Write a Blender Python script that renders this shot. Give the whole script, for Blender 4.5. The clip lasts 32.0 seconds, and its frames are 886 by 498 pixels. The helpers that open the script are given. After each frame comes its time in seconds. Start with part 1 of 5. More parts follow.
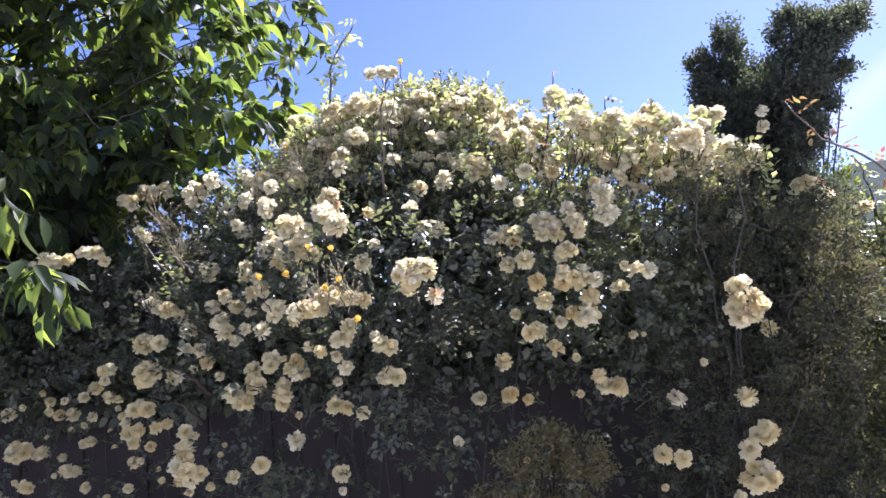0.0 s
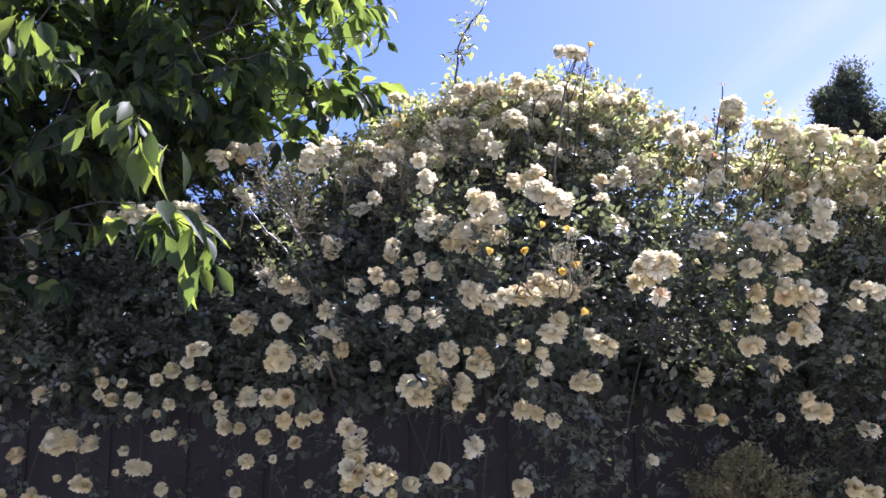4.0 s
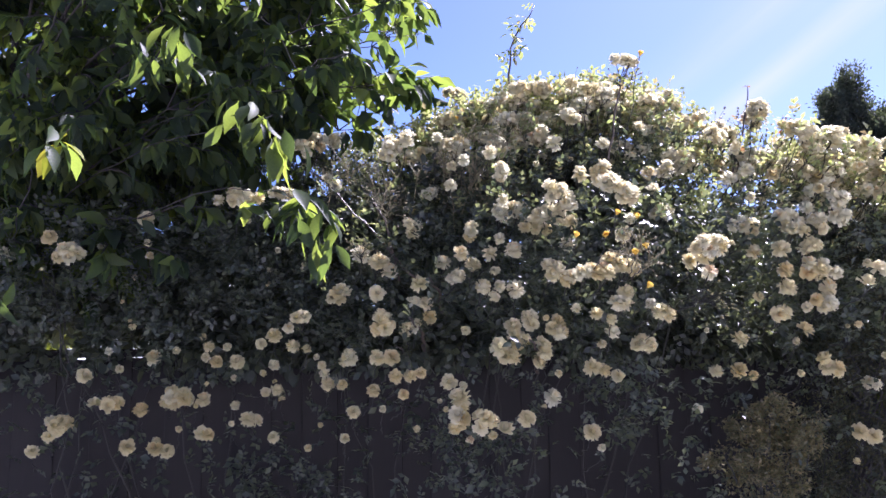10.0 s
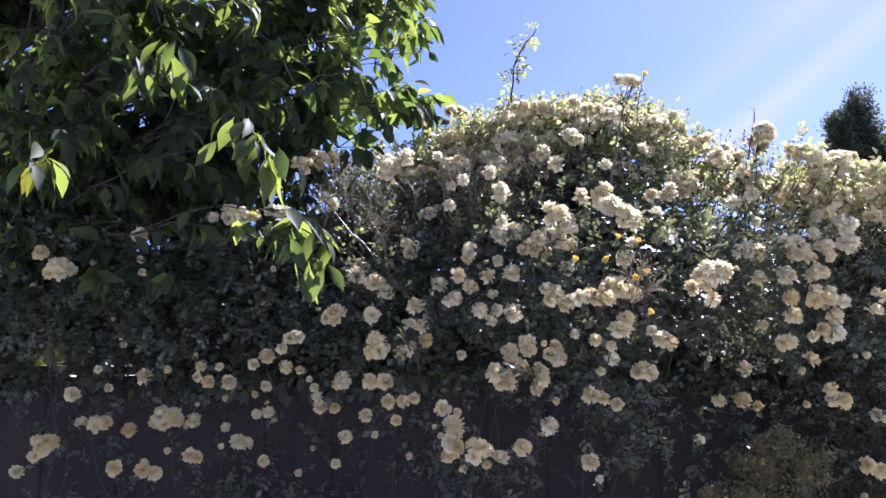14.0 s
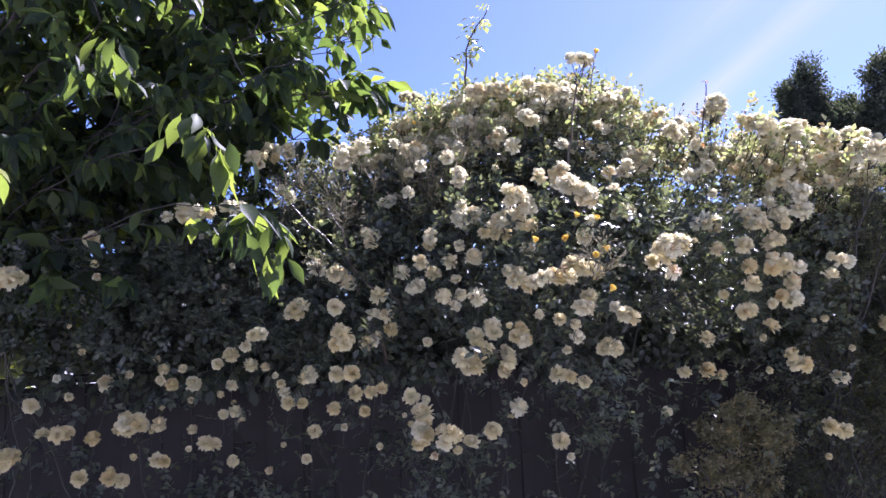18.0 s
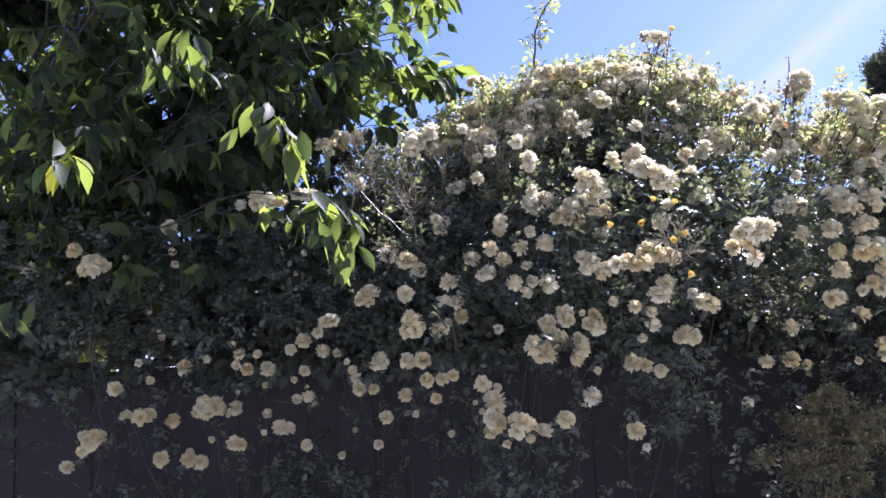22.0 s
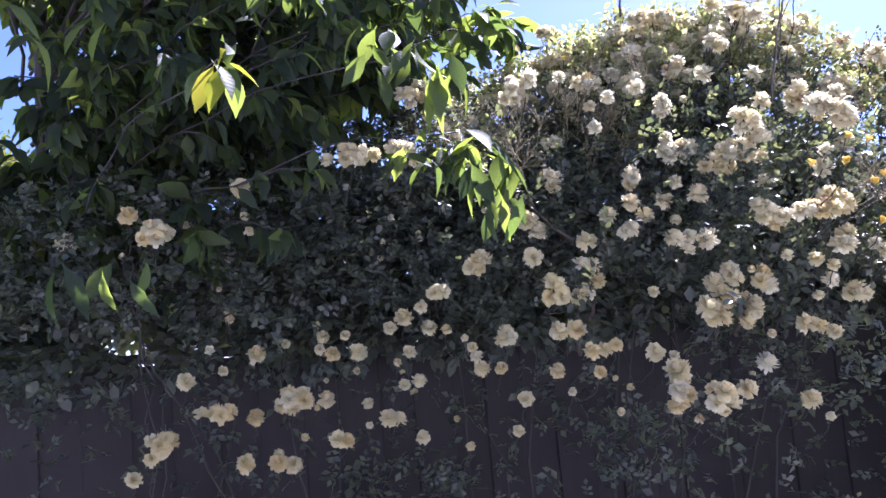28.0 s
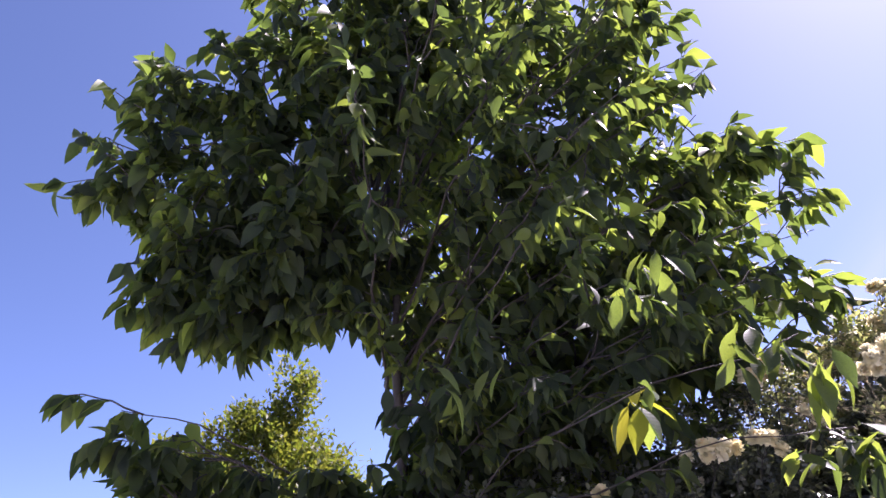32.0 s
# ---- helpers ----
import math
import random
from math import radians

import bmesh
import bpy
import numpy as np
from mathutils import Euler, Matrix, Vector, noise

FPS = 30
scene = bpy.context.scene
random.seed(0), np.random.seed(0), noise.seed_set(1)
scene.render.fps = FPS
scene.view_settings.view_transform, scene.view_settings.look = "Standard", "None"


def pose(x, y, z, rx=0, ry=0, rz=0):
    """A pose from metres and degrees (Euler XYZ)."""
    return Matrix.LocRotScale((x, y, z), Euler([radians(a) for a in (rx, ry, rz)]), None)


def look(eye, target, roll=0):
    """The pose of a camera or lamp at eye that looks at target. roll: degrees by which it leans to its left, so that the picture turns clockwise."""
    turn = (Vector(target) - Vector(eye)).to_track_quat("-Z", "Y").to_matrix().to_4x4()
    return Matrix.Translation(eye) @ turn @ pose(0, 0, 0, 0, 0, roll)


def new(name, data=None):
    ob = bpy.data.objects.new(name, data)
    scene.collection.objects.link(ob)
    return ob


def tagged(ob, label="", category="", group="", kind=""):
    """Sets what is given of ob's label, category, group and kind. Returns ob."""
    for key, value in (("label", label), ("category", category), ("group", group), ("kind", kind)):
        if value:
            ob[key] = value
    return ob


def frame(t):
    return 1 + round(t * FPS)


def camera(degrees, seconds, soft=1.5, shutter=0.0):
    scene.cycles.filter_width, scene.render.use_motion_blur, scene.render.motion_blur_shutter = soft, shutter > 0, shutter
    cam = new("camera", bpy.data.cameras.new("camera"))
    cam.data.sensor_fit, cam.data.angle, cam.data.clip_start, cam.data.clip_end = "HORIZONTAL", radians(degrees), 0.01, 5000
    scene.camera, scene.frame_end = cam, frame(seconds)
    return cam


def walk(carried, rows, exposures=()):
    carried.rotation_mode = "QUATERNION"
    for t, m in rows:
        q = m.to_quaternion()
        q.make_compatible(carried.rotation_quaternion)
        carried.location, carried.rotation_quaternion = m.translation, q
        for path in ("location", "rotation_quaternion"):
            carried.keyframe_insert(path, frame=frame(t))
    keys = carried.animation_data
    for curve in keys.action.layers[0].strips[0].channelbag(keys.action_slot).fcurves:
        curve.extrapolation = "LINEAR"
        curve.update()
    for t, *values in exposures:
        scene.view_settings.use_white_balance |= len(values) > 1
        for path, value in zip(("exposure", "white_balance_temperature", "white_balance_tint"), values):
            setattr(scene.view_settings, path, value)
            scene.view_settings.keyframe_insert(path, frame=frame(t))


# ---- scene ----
cam = camera(61.5, 32.0, soft=1.5)
METRES, EYE, TILT, LEAN, TURN = 4.0, 1.6, 7.0, 5.5, 0.0
ROWS = [
    (0.0, 0.0, 0.0, 0.0, 0.0, 0.0, -0.0),
    (0.5, -0.0375, -0.0036, -0.0031, 1.08, 1.09, -1.32),
    (1.0, -0.0781, -0.0001, -0.0055, 1.39, 1.66, -0.05),
    (1.5, -0.1099, 0.0123, -0.0182, 1.4, 1.99, -3.19),
    (2.0, -0.1435, 0.0342, -0.0314, -3.36, 2.3, -3.89),
    (2.5, -0.1923, 0.0475, -0.0359, -5.62, 2.5, -4.08),
    (4.5, -0.2749, 0.1061, -0.0572, -12.03, 3.46, -7.33),
    (5.0, -0.3141, 0.1203, -0.0651, -13.47, 3.32, -8.38),
    (5.5, -0.3456, 0.1243, -0.0678, -15.7, 2.71, -8.85),
    (6.0, -0.3572, 0.1243, -0.0698, -18.21, 2.16, -9.02),
    (6.5, -0.355, 0.1181, -0.0698, -21.96, 2.32, -9.58),
    (7.0, -0.3535, 0.1048, -0.0616, -22.37, 2.56, -9.09),
    (7.5, -0.351, 0.0726, -0.0514, -21.3, 4.04, -9.53),
    (8.0, -0.3548, 0.0278, -0.0534, -20.31, 3.68, -10.11),
    (8.5, -0.361, 0.0289, -0.0531, -19.75, 2.8, -6.96),
    (9.0, -0.3594, 0.0243, -0.0535, -17.83, 1.73, -6.58),
    (9.5, -0.3644, 0.025, -0.0591, -13.55, 1.1, -6.68),
    (10.0, -0.3649, 0.0175, -0.0591, -13.09, 1.53, -6.42),
    (10.5, -0.3662, 0.0183, -0.0497, -13.47, 3.82, -6.4),
    (11.0, -0.3725, 0.0174, -0.0426, -13.58, 5.7, -6.33),
    (11.5, -0.3652, 0.0162, -0.0441, -13.35, 5.56, -6.74),
    (12.0, -0.36, 0.0153, -0.0475, -13.4, 4.94, -7.9),
    (12.5, -0.3634, 0.0194, -0.0497, -13.36, 4.31, -7.94),
    (13.0, -0.3581, 0.0235, -0.055, -10.33, 3.96, -8.77),
    (13.5, -0.3575, 0.0218, -0.0546, -11.99, 3.1, -9.21),
    (14.0, -0.3537, 0.0292, -0.0516, -12.55, 2.61, -7.3),
    (14.5, -0.3539, 0.0265, -0.051, -13.03, 2.12, -6.02),
    (15.0, -0.3529, 0.0289, -0.0522, -14.32, 1.56, -5.71),
    (15.5, -0.3513, 0.0288, -0.0523, -14.69, 1.67, -4.81),
    (17.5, -0.3615, 0.0325, -0.0568, -15.69, 2.86, -3.71),
    (18.0, -0.347, 0.0324, -0.0521, -14.95, 1.93, -4.14),
    (18.5, -0.3524, 0.038, -0.0535, -15.63, 1.34, -4.13),
    (19.0, -0.3528, 0.0375, -0.0544, -15.88, 0.88, -4.26),
    (19.5, -0.3565, 0.0362, -0.0534, -16.05, 0.51, -4.38),
    (20.0, -0.355, 0.0321, -0.0544, -15.62, 0.22, -4.47),
    (20.5, -0.3563, 0.0302, -0.0553, -15.65, 0.54, -4.17),
    (21.0, -0.3533, 0.0295, -0.0544, -14.04, 0.58, -3.19),
    (21.5, -0.3563, 0.0302, -0.0547, -13.26, 0.88, -3.59),
    (22.0, -0.3507, 0.0399, -0.0516, -10.0, 0.47, -3.94),
    (22.5, -0.3555, 0.0396, -0.0538, -9.32, -0.08, -3.98),
    (23.0, -0.3545, 0.0394, -0.0534, -9.61, 0.12, -3.73),
    (23.5, -0.3514, 0.0424, -0.0521, -9.35, 0.02, -3.03),
    (24.0, -0.376, 0.0576, -0.05, -9.82, 0.32, -2.65),
    (24.5, -0.3958, 0.0714, -0.0457, -13.52, 3.21, -0.58),
    (26.5, -0.4465, 0.0981, -0.0664, -15.88, 0.09, -0.32),
    (27.0, -0.4633, 0.1286, -0.0818, -15.95, 0.89, -2.67),
    (27.5, -0.4708, 0.156, -0.0928, -16.27, 1.06, -2.98),
    (28.0, -0.5012, 0.1676, -0.0954, -17.05, 1.02, -2.49),
    (28.5, -0.5257, 0.1649, -0.0981, -19.24, 0.39, -0.9),
    (29.0, -0.5399, 0.1685, -0.0923, -19.03, -0.04, 0.5),
    (29.5, -0.5639, 0.1656, -0.0737, -7.46, 6.75, 0.32),
    (30.0, -0.5695, 0.158, -0.062, 0.1, 13.82, 0.31),
    (30.5, -0.5704, 0.153, -0.0596, 2.3, 16.52, 0.34),
    (31.0, -0.5743, 0.1459, -0.058, 0.76, 18.41, -0.12),
    (31.5, -0.5761, 0.1567, -0.0578, 0.66, 19.63, -0.08),
    (32.0, -0.5814, 0.1597, -0.0575, 2.52, 19.65, 0.61),
]
walk(cam, [(t, pose(0, 0, EYE, TILT, LEAN, TURN) @ pose(METRES * x, METRES * y, METRES * z, 90 + pitch, roll, yaw)) for t, x, y, z, yaw, pitch, roll in ROWS],
     exposures=((0.0, 1.96, 5600, 31), (2.0, 1.96, 5550, 33), (5.0, 1.80, 5450, 35), (6.0, 1.80, 5450, 35), (7.0, 1.78, 5450, 35), (8.0, 1.71, 5450, 36), (9.0, 1.72, 5450, 36), (10.0, 1.84, 5450, 36), (11.0, 1.76, 5450, 36), (12.0, 1.72, 5450, 36), (13.0, 1.70, 5400, 36), (14.0, 1.73, 5400, 36), (15.0, 1.76, 5400, 36), (18.0, 1.74, 5350, 37), (19.0, 1.92, 5400, 36), (20.0, 1.90, 5400, 36), (21.0, 1.84, 5350, 36), (22.0, 1.80, 5350, 36), (23.0, 1.98, 5400, 35), (24.5, 2.04, 5350, 35), (27.0, 2.21, 5300, 37), (28.0, 2.18, 5300, 38), (29.0, 2.56, 5300, 38), (30.0, 1.88, 5800, 38), (30.5, 1.86, 5850, 38), (32.0, 1.84, 6000, 40)))

# ---- world, sun ----
SUN_AZ, SUN_EL = 54.0, 53.0
CIRRUS_ACROSS, CIRRUS_ALONG = (0.593, -0.150, -0.791), (0.508, -0.693, 0.512)
world = bpy.data.worlds.new("sky")
scene.world = world
world.use_nodes = True


def node(nt, kind, **values):
    n = nt.nodes.new(kind)
    for k, v in values.items():
        n.inputs[int(k[1:]) if k[0] == "i" and k[1:].isdigit() else k].default_value = v
    return n


def ramp_node(nt, stops):
    r = nt.nodes.new("ShaderNodeValToRGB")
    while len(r.color_ramp.elements) < len(stops):
        r.color_ramp.elements.new(0.5)
    for e, (p, c) in zip(r.color_ramp.elements, stops):
        e.position, e.color = p, (*c, 1)
    return r


def build_sky():
    nt = world.node_tree
    nt.nodes.clear()
    out = nt.nodes.new("ShaderNodeOutputWorld")
    back = node(nt, "ShaderNodeBackground", Strength=0.070)
    sky = nt.nodes.new("ShaderNodeTexSky")
    sky.sky_type, sky.sun_disc = "NISHITA", False
    sky.sun_elevation, sky.sun_rotation = radians(SUN_EL), radians(SUN_AZ)
    sky.air_density, sky.dust_density, sky.ozone_density = 0.55, 0.62, 3.2
    # thin cirrus, drawn out in slanting streaks
    co = nt.nodes.new("ShaderNodeTexCoord")
    across, along = nt.nodes.new("ShaderNodeVectorMath"), nt.nodes.new("ShaderNodeVectorMath")
    across.operation = along.operation = "DOT_PRODUCT"
    across.inputs[1].default_value = [7.0 * c for c in CIRRUS_ACROSS]
    along.inputs[1].default_value = [1.0 * c for c in CIRRUS_ALONG]
    mp = nt.nodes.new("ShaderNodeCombineXYZ")
    no = node(nt, "ShaderNodeTexNoise", Scale=1.5, Detail=6.0, Roughness=0.55, Distortion=0.3)
    ramp = nt.nodes.new("ShaderNodeValToRGB")
    ramp.color_ramp.elements[0].position, ramp.color_ramp.elements[1].position = 0.30, 0.72
    ramp.color_ramp.elements[0].color = (0.25, 0.25, 0.25, 1)
    ramp.color_ramp.elements[1].color = (1, 1, 1, 1)
    # two long bands side by side
    span = node(nt, "ShaderNodeMapRange")
    span.inputs["From Min"].default_value, span.inputs["From Max"].default_value = -0.13 * 7.0, 0.06 * 7.0
    bands = ramp_node(nt, [(0.0, (0, 0, 0)), (0.16, (0.10, 0.10, 0.10)), (0.30, (0.34, 0.34, 0.34)), (0.42, (0.12, 0.12, 0.12)), (0.52, (0.12, 0.12, 0.12)), (0.64, (0.62, 0.62, 0.62)), (0.77, (0.16, 0.16, 0.16)), (1.0, (0, 0, 0))])
    streak = nt.nodes.new("ShaderNodeMath")
    streak.operation = "MULTIPLY"
    mix = nt.nodes.new("ShaderNodeMix")
    mix.data_type = "RGBA"
    mix.inputs["B"].default_value = (4.5, 4.3, 4.8, 1)
    link = nt.links.new
    link(co.outputs["Generated"], across.inputs[0])
    link(co.outputs["Generated"], along.inputs[0])
    link(across.outputs["Value"], mp.inputs[0])
    link(along.outputs["Value"], mp.inputs[1])
    link(mp.outputs[0], no.inputs["Vector"])
    link(no.outputs["Fac"], ramp.inputs["Fac"])
    # the cirrus lies in one part of the sky only
    dot = nt.nodes.new("ShaderNodeVectorMath")
    dot.operation = "DOT_PRODUCT"
    dot.inputs[1].default_value = (0.60, 0.74, 0.30)
    near = node(nt, "ShaderNodeMapRange")
    near.inputs["From Min"].default_value, near.inputs["From Max"].default_value = 0.90, 0.985
    times = nt.nodes.new("ShaderNodeMath")
    times.operation = "MULTIPLY"
    link(co.outputs["Generated"], dot.inputs[0])
    link(dot.outputs["Value"], near.inputs["Value"])
    link(near.outputs["Result"], times.inputs[0])
    link(across.outputs["Value"], span.inputs["Value"])
    link(span.outputs["Result"], bands.inputs["Fac"])
    link(ramp.outputs["Color"], streak.inputs[0])
    link(bands.outputs["Color"], streak.inputs[1])
    link(streak.outputs[0], times.inputs[1])
    link(times.outputs[0], mix.inputs["Factor"])
    link(sky.outputs["Color"], mix.inputs["A"])
    link(mix.outputs["Result"], back.inputs["Color"])
    link(back.outputs["Background"], out.inputs["Surface"])


build_sky()
sun = new("sun", bpy.data.lights.new("sun", "SUN"))
sun.data.energy, sun.data.angle, sun.data.color = 5.0, radians(0.53), (1.0, 0.95, 0.86)
az, el = radians(SUN_AZ), radians(SUN_EL)
sun.matrix_world = look(Vector((math.sin(az) * math.cos(el), math.cos(az) * math.cos(el), math.sin(el))) * 40, (0, 0, 0))


# ---- materials ----
def material(name):
    m = bpy.data.materials.new(name)
    m.use_nodes = True
    m.node_tree.nodes.clear()
    return m, m.node_tree, m.node_tree.nodes.new("ShaderNodeOutputMaterial")


def rand_value(nt, whole=False):
    """A random number for each leaf, whether it is an object or an island of a mesh; whole: one for the object, and islands close to it."""
    geo, info = nt.nodes.new("ShaderNodeNewGeometry"), nt.nodes.new("ShaderNodeObjectInfo")
    add, frac = nt.nodes.new("ShaderNodeMath"), nt.nodes.new("ShaderNodeMath")
    add.operation, frac.operation = "ADD", "FRACT"
    if whole:
        frac.operation = "MULTIPLY_ADD"
        frac.inputs[1].default_value = 0.22
        nt.links.new(geo.outputs["Random Per Island"], frac.inputs[0])
        add.operation, add.inputs[1].default_value = "MULTIPLY", 0.78
        nt.links.new(info.outputs["Random"], add.inputs[0])
        nt.links.new(add.outputs[0], frac.inputs[2])
        return frac.outputs[0]
    nt.links.new(geo.outputs["Random Per Island"], add.inputs[0])
    nt.links.new(info.outputs["Random"], add.inputs[1])
    nt.links.new(add.outputs[0], frac.inputs[0])
    return frac.outputs[0]


def thin(name, stops, through_stops, share, rough, mottle=60.0, veins=False, spec=0.5, whole=False):
    """A leaf or petal: a glossy face that lets a share of the light through."""
    m, nt, out = material(name)
    link = nt.links.new
    r = rand_value(nt, whole)
    front, back = ramp_node(nt, stops), ramp_node(nt, through_stops)
    noise_t = node(nt, "ShaderNodeTexNoise", Scale=mottle, Detail=3.0)
    co = nt.nodes.new("ShaderNodeTexCoord")
    link(co.outputs["Object"], noise_t.inputs["Vector"])
    wob = nt.nodes.new("ShaderNodeMath")
    wob.operation = "MULTIPLY_ADD"
    wob.inputs[1].default_value = 0.35
    link(noise_t.outputs["Fac"], wob.inputs[0])
    sub = nt.nodes.new("ShaderNodeMath")
    sub.operation = "SUBTRACT"
    sub.inputs[1].default_value = 0.17
    link(r, wob.inputs[2])
    link(wob.outputs[0], sub.inputs[0])
    link(sub.outputs[0], front.inputs["Fac"])
    link(sub.outputs[0], back.inputs["Fac"])
    p = node(nt, "ShaderNodeBsdfPrincipled", Roughness=rough)
    p.inputs["Specular IOR Level"].default_value = spec
    t = nt.nodes.new("ShaderNodeBsdfTranslucent")
    mix = node(nt, "ShaderNodeMixShader", Fac=share)
    link(front.outputs["Color"], p.inputs["Base Color"])
    link(back.outputs["Color"], t.inputs["Color"])
    link(p.outputs[0], mix.inputs[1])
    link(t.outputs[0], mix.inputs[2])
    link(mix.outputs[0], out.inputs["Surface"])
    bump = node(nt, "ShaderNodeBump", Strength=0.35, Distance=0.002)
    if veins:
        uv = nt.nodes.new("ShaderNodeUVMap")
        sep, ab, ma = nt.nodes.new("ShaderNodeSeparateXYZ"), nt.nodes.new("ShaderNodeMath"), nt.nodes.new("ShaderNodeMath")
        ab.operation, ma.operation = "ABSOLUTE", "MULTIPLY_ADD"
        ma.inputs[1].default_value = -0.55
        com = nt.nodes.new("ShaderNodeCombineXYZ")
        wave = node(nt, "ShaderNodeTexWave", Scale=3.4, Distortion=0.4)
        wave.bands_direction, wave.wave_profile = "Y", "SIN"
        link(uv.outputs[0], sep.inputs[0])
        link(sep.outputs[0], ab.inputs[0])
        link(ab.outputs[0], ma.inputs[0])
        link(sep.outputs[1], ma.inputs[2])
        link(ma.outputs[0], com.inputs[1])
        link(com.outputs[0], wave.inputs["Vector"])
        link(wave.outputs["Fac"], bump.inputs["Height"])
        bump.inputs["Strength"].default_value = 0.14
        bump.inputs["Distance"].default_value = 0.0012
    else:
        link(noise_t.outputs["Fac"], bump.inputs["Height"])
    link(bump.outputs[0], p.inputs["Normal"])
    return m


def solid(name, stops, scale, rough, stretch=(1, 1, 1), bump=0.4, dist=0.004, detail=6.0, spec=0.5):
    """An opaque surface with grain at two scales."""
    m, nt, out = material(name)
    link = nt.links.new
    co, mp = nt.nodes.new("ShaderNodeTexCoord"), nt.nodes.new("ShaderNodeMapping")
    mp.inputs["Scale"].default_value = stretch
    a, b = node(nt, "ShaderNodeTexNoise", Scale=scale, Detail=detail), node(nt, "ShaderNodeTexNoise", Scale=scale * 0.13, Detail=3.0)
    mixf = nt.nodes.new("ShaderNodeMath")
    mixf.operation = "MULTIPLY_ADD"
    mixf.inputs[1].default_value = 0.5
    half = nt.nodes.new("ShaderNodeMath")
    half.operation = "MULTIPLY"
    half.inputs[1].default_value = 0.5
    r = ramp_node(nt, stops)
    p = node(nt, "ShaderNodeBsdfPrincipled", Roughness=rough)
    p.inputs["Specular IOR Level"].default_value = spec
    bm_ = node(nt, "ShaderNodeBump", Strength=bump, Distance=dist)
    link(co.outputs["Object"], mp.inputs["Vector"])
    link(mp.outputs[0], a.inputs["Vector"])
    link(mp.outputs[0], b.inputs["Vector"])
    link(b.outputs["Fac"], half.inputs[0])
    link(a.outputs["Fac"], mixf.inputs[0])
    link(half.outputs[0], mixf.inputs[2])
    link(mixf.outputs[0], r.inputs["Fac"])
    link(r.outputs["Color"], p.inputs["Base Color"])
    link(a.outputs["Fac"], bm_.inputs["Height"])
    link(bm_.outputs[0], p.inputs["Normal"])
    link(p.outputs[0], out.inputs["Surface"])
    return m


ROSE_LEAF = thin("rose_leaf", [(0.0, (0.044, 0.052, 0.046)), (0.6, (0.056, 0.066, 0.054)), (1.0, (0.080, 0.094, 0.062))],
                 [(0.0, (0.12, 0.16, 0.06)), (1.0, (0.32, 0.35, 0.11))], 0.3, 0.33, 60.0, False, 0.4)
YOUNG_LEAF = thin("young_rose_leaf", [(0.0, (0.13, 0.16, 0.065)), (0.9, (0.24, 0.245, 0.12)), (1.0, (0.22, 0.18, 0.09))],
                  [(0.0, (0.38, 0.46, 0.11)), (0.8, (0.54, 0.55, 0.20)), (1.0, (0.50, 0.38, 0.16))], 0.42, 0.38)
RED_LEAF = thin("red_young_leaf", [(0.0, (0.16, 0.06, 0.04)), (1.0, (0.12, 0.11, 0.04))], [(0.0, (0.40, 0.10, 0.06)), (1.0, (0.36, 0.30, 0.08))], 0.4, 0.4)
CHERRY_LEAF = thin("cherry_leaf", [(0.0, (0.022, 0.032, 0.025)), (0.7, (0.031, 0.044, 0.028)), (1.0, (0.050, 0.066, 0.033))],
                   [(0.0, (0.06, 0.10, 0.02)), (0.45, (0.16, 0.24, 0.035)), (0.75, (0.30, 0.40, 0.05)), (1.0, (0.40, 0.49, 0.06))], 0.46, 0.5, 25.0, True, 0.13)
YELLOW_LEAF = thin("yellowing_leaf", [(0.0, (0.15, 0.17, 0.02)), (1.0, (0.21, 0.20, 0.025))],
                   [(0.0, (0.46, 0.50, 0.03)), (1.0, (0.56, 0.51, 0.04))], 0.4, 0.62, 25.0, True, 0.15)
EVERGREEN_LEAF = thin("evergreen_leaf", [(0.0, (0.034, 0.041, 0.036)), (0.7, (0.050, 0.059, 0.047)), (1.0, (0.080, 0.090, 0.066))],
                      [(0.0, (0.09, 0.13, 0.05)), (1.0, (0.24, 0.28, 0.11))], 0.24, 0.6, 60.0, False, 0.12)
SHRUB_LEAF = thin("fine_shrub_leaf", [(0.0, (0.022, 0.028, 0.022)), (0.5, (0.031, 0.036, 0.027)), (1.0, (0.058, 0.058, 0.034))],
                  [(0.0, (0.16, 0.17, 0.05)), (1.0, (0.50, 0.45, 0.15))], 0.16, 0.7, 60.0, False, 0.08)
BRONZE_LEAF = thin("bronze_shrub_leaf", [(0.0, (0.045, 0.052, 0.024)), (0.5, (0.078, 0.078, 0.036)), (1.0, (0.125, 0.11, 0.055))],
                   [(0.0, (0.24, 0.22, 0.06)), (1.0, (0.48, 0.36, 0.12))], 0.3, 0.5)
FAR_LEAF = thin("far_shrub_leaf", [(0.0, (0.031, 0.053, 0.009)), (1.0, (0.081, 0.093, 0.015))],
                [(0.0, (0.174, 0.248, 0.019)), (1.0, (0.310, 0.322, 0.031))], 0.38, 0.5, 60.0, False, 0.2)
PETAL = thin("ivory_petal", [(0.0, (0.782, 0.758, 0.596)), (0.5, (0.761, 0.728, 0.535)), (1.0, (0.740, 0.675, 0.432))],
             [(0.0, (0.844, 0.811, 0.617)), (0.5, (0.833, 0.779, 0.545)), (1.0, (0.812, 0.717, 0.432))], 0.55, 0.6, 40.0, False, 0.2, True)
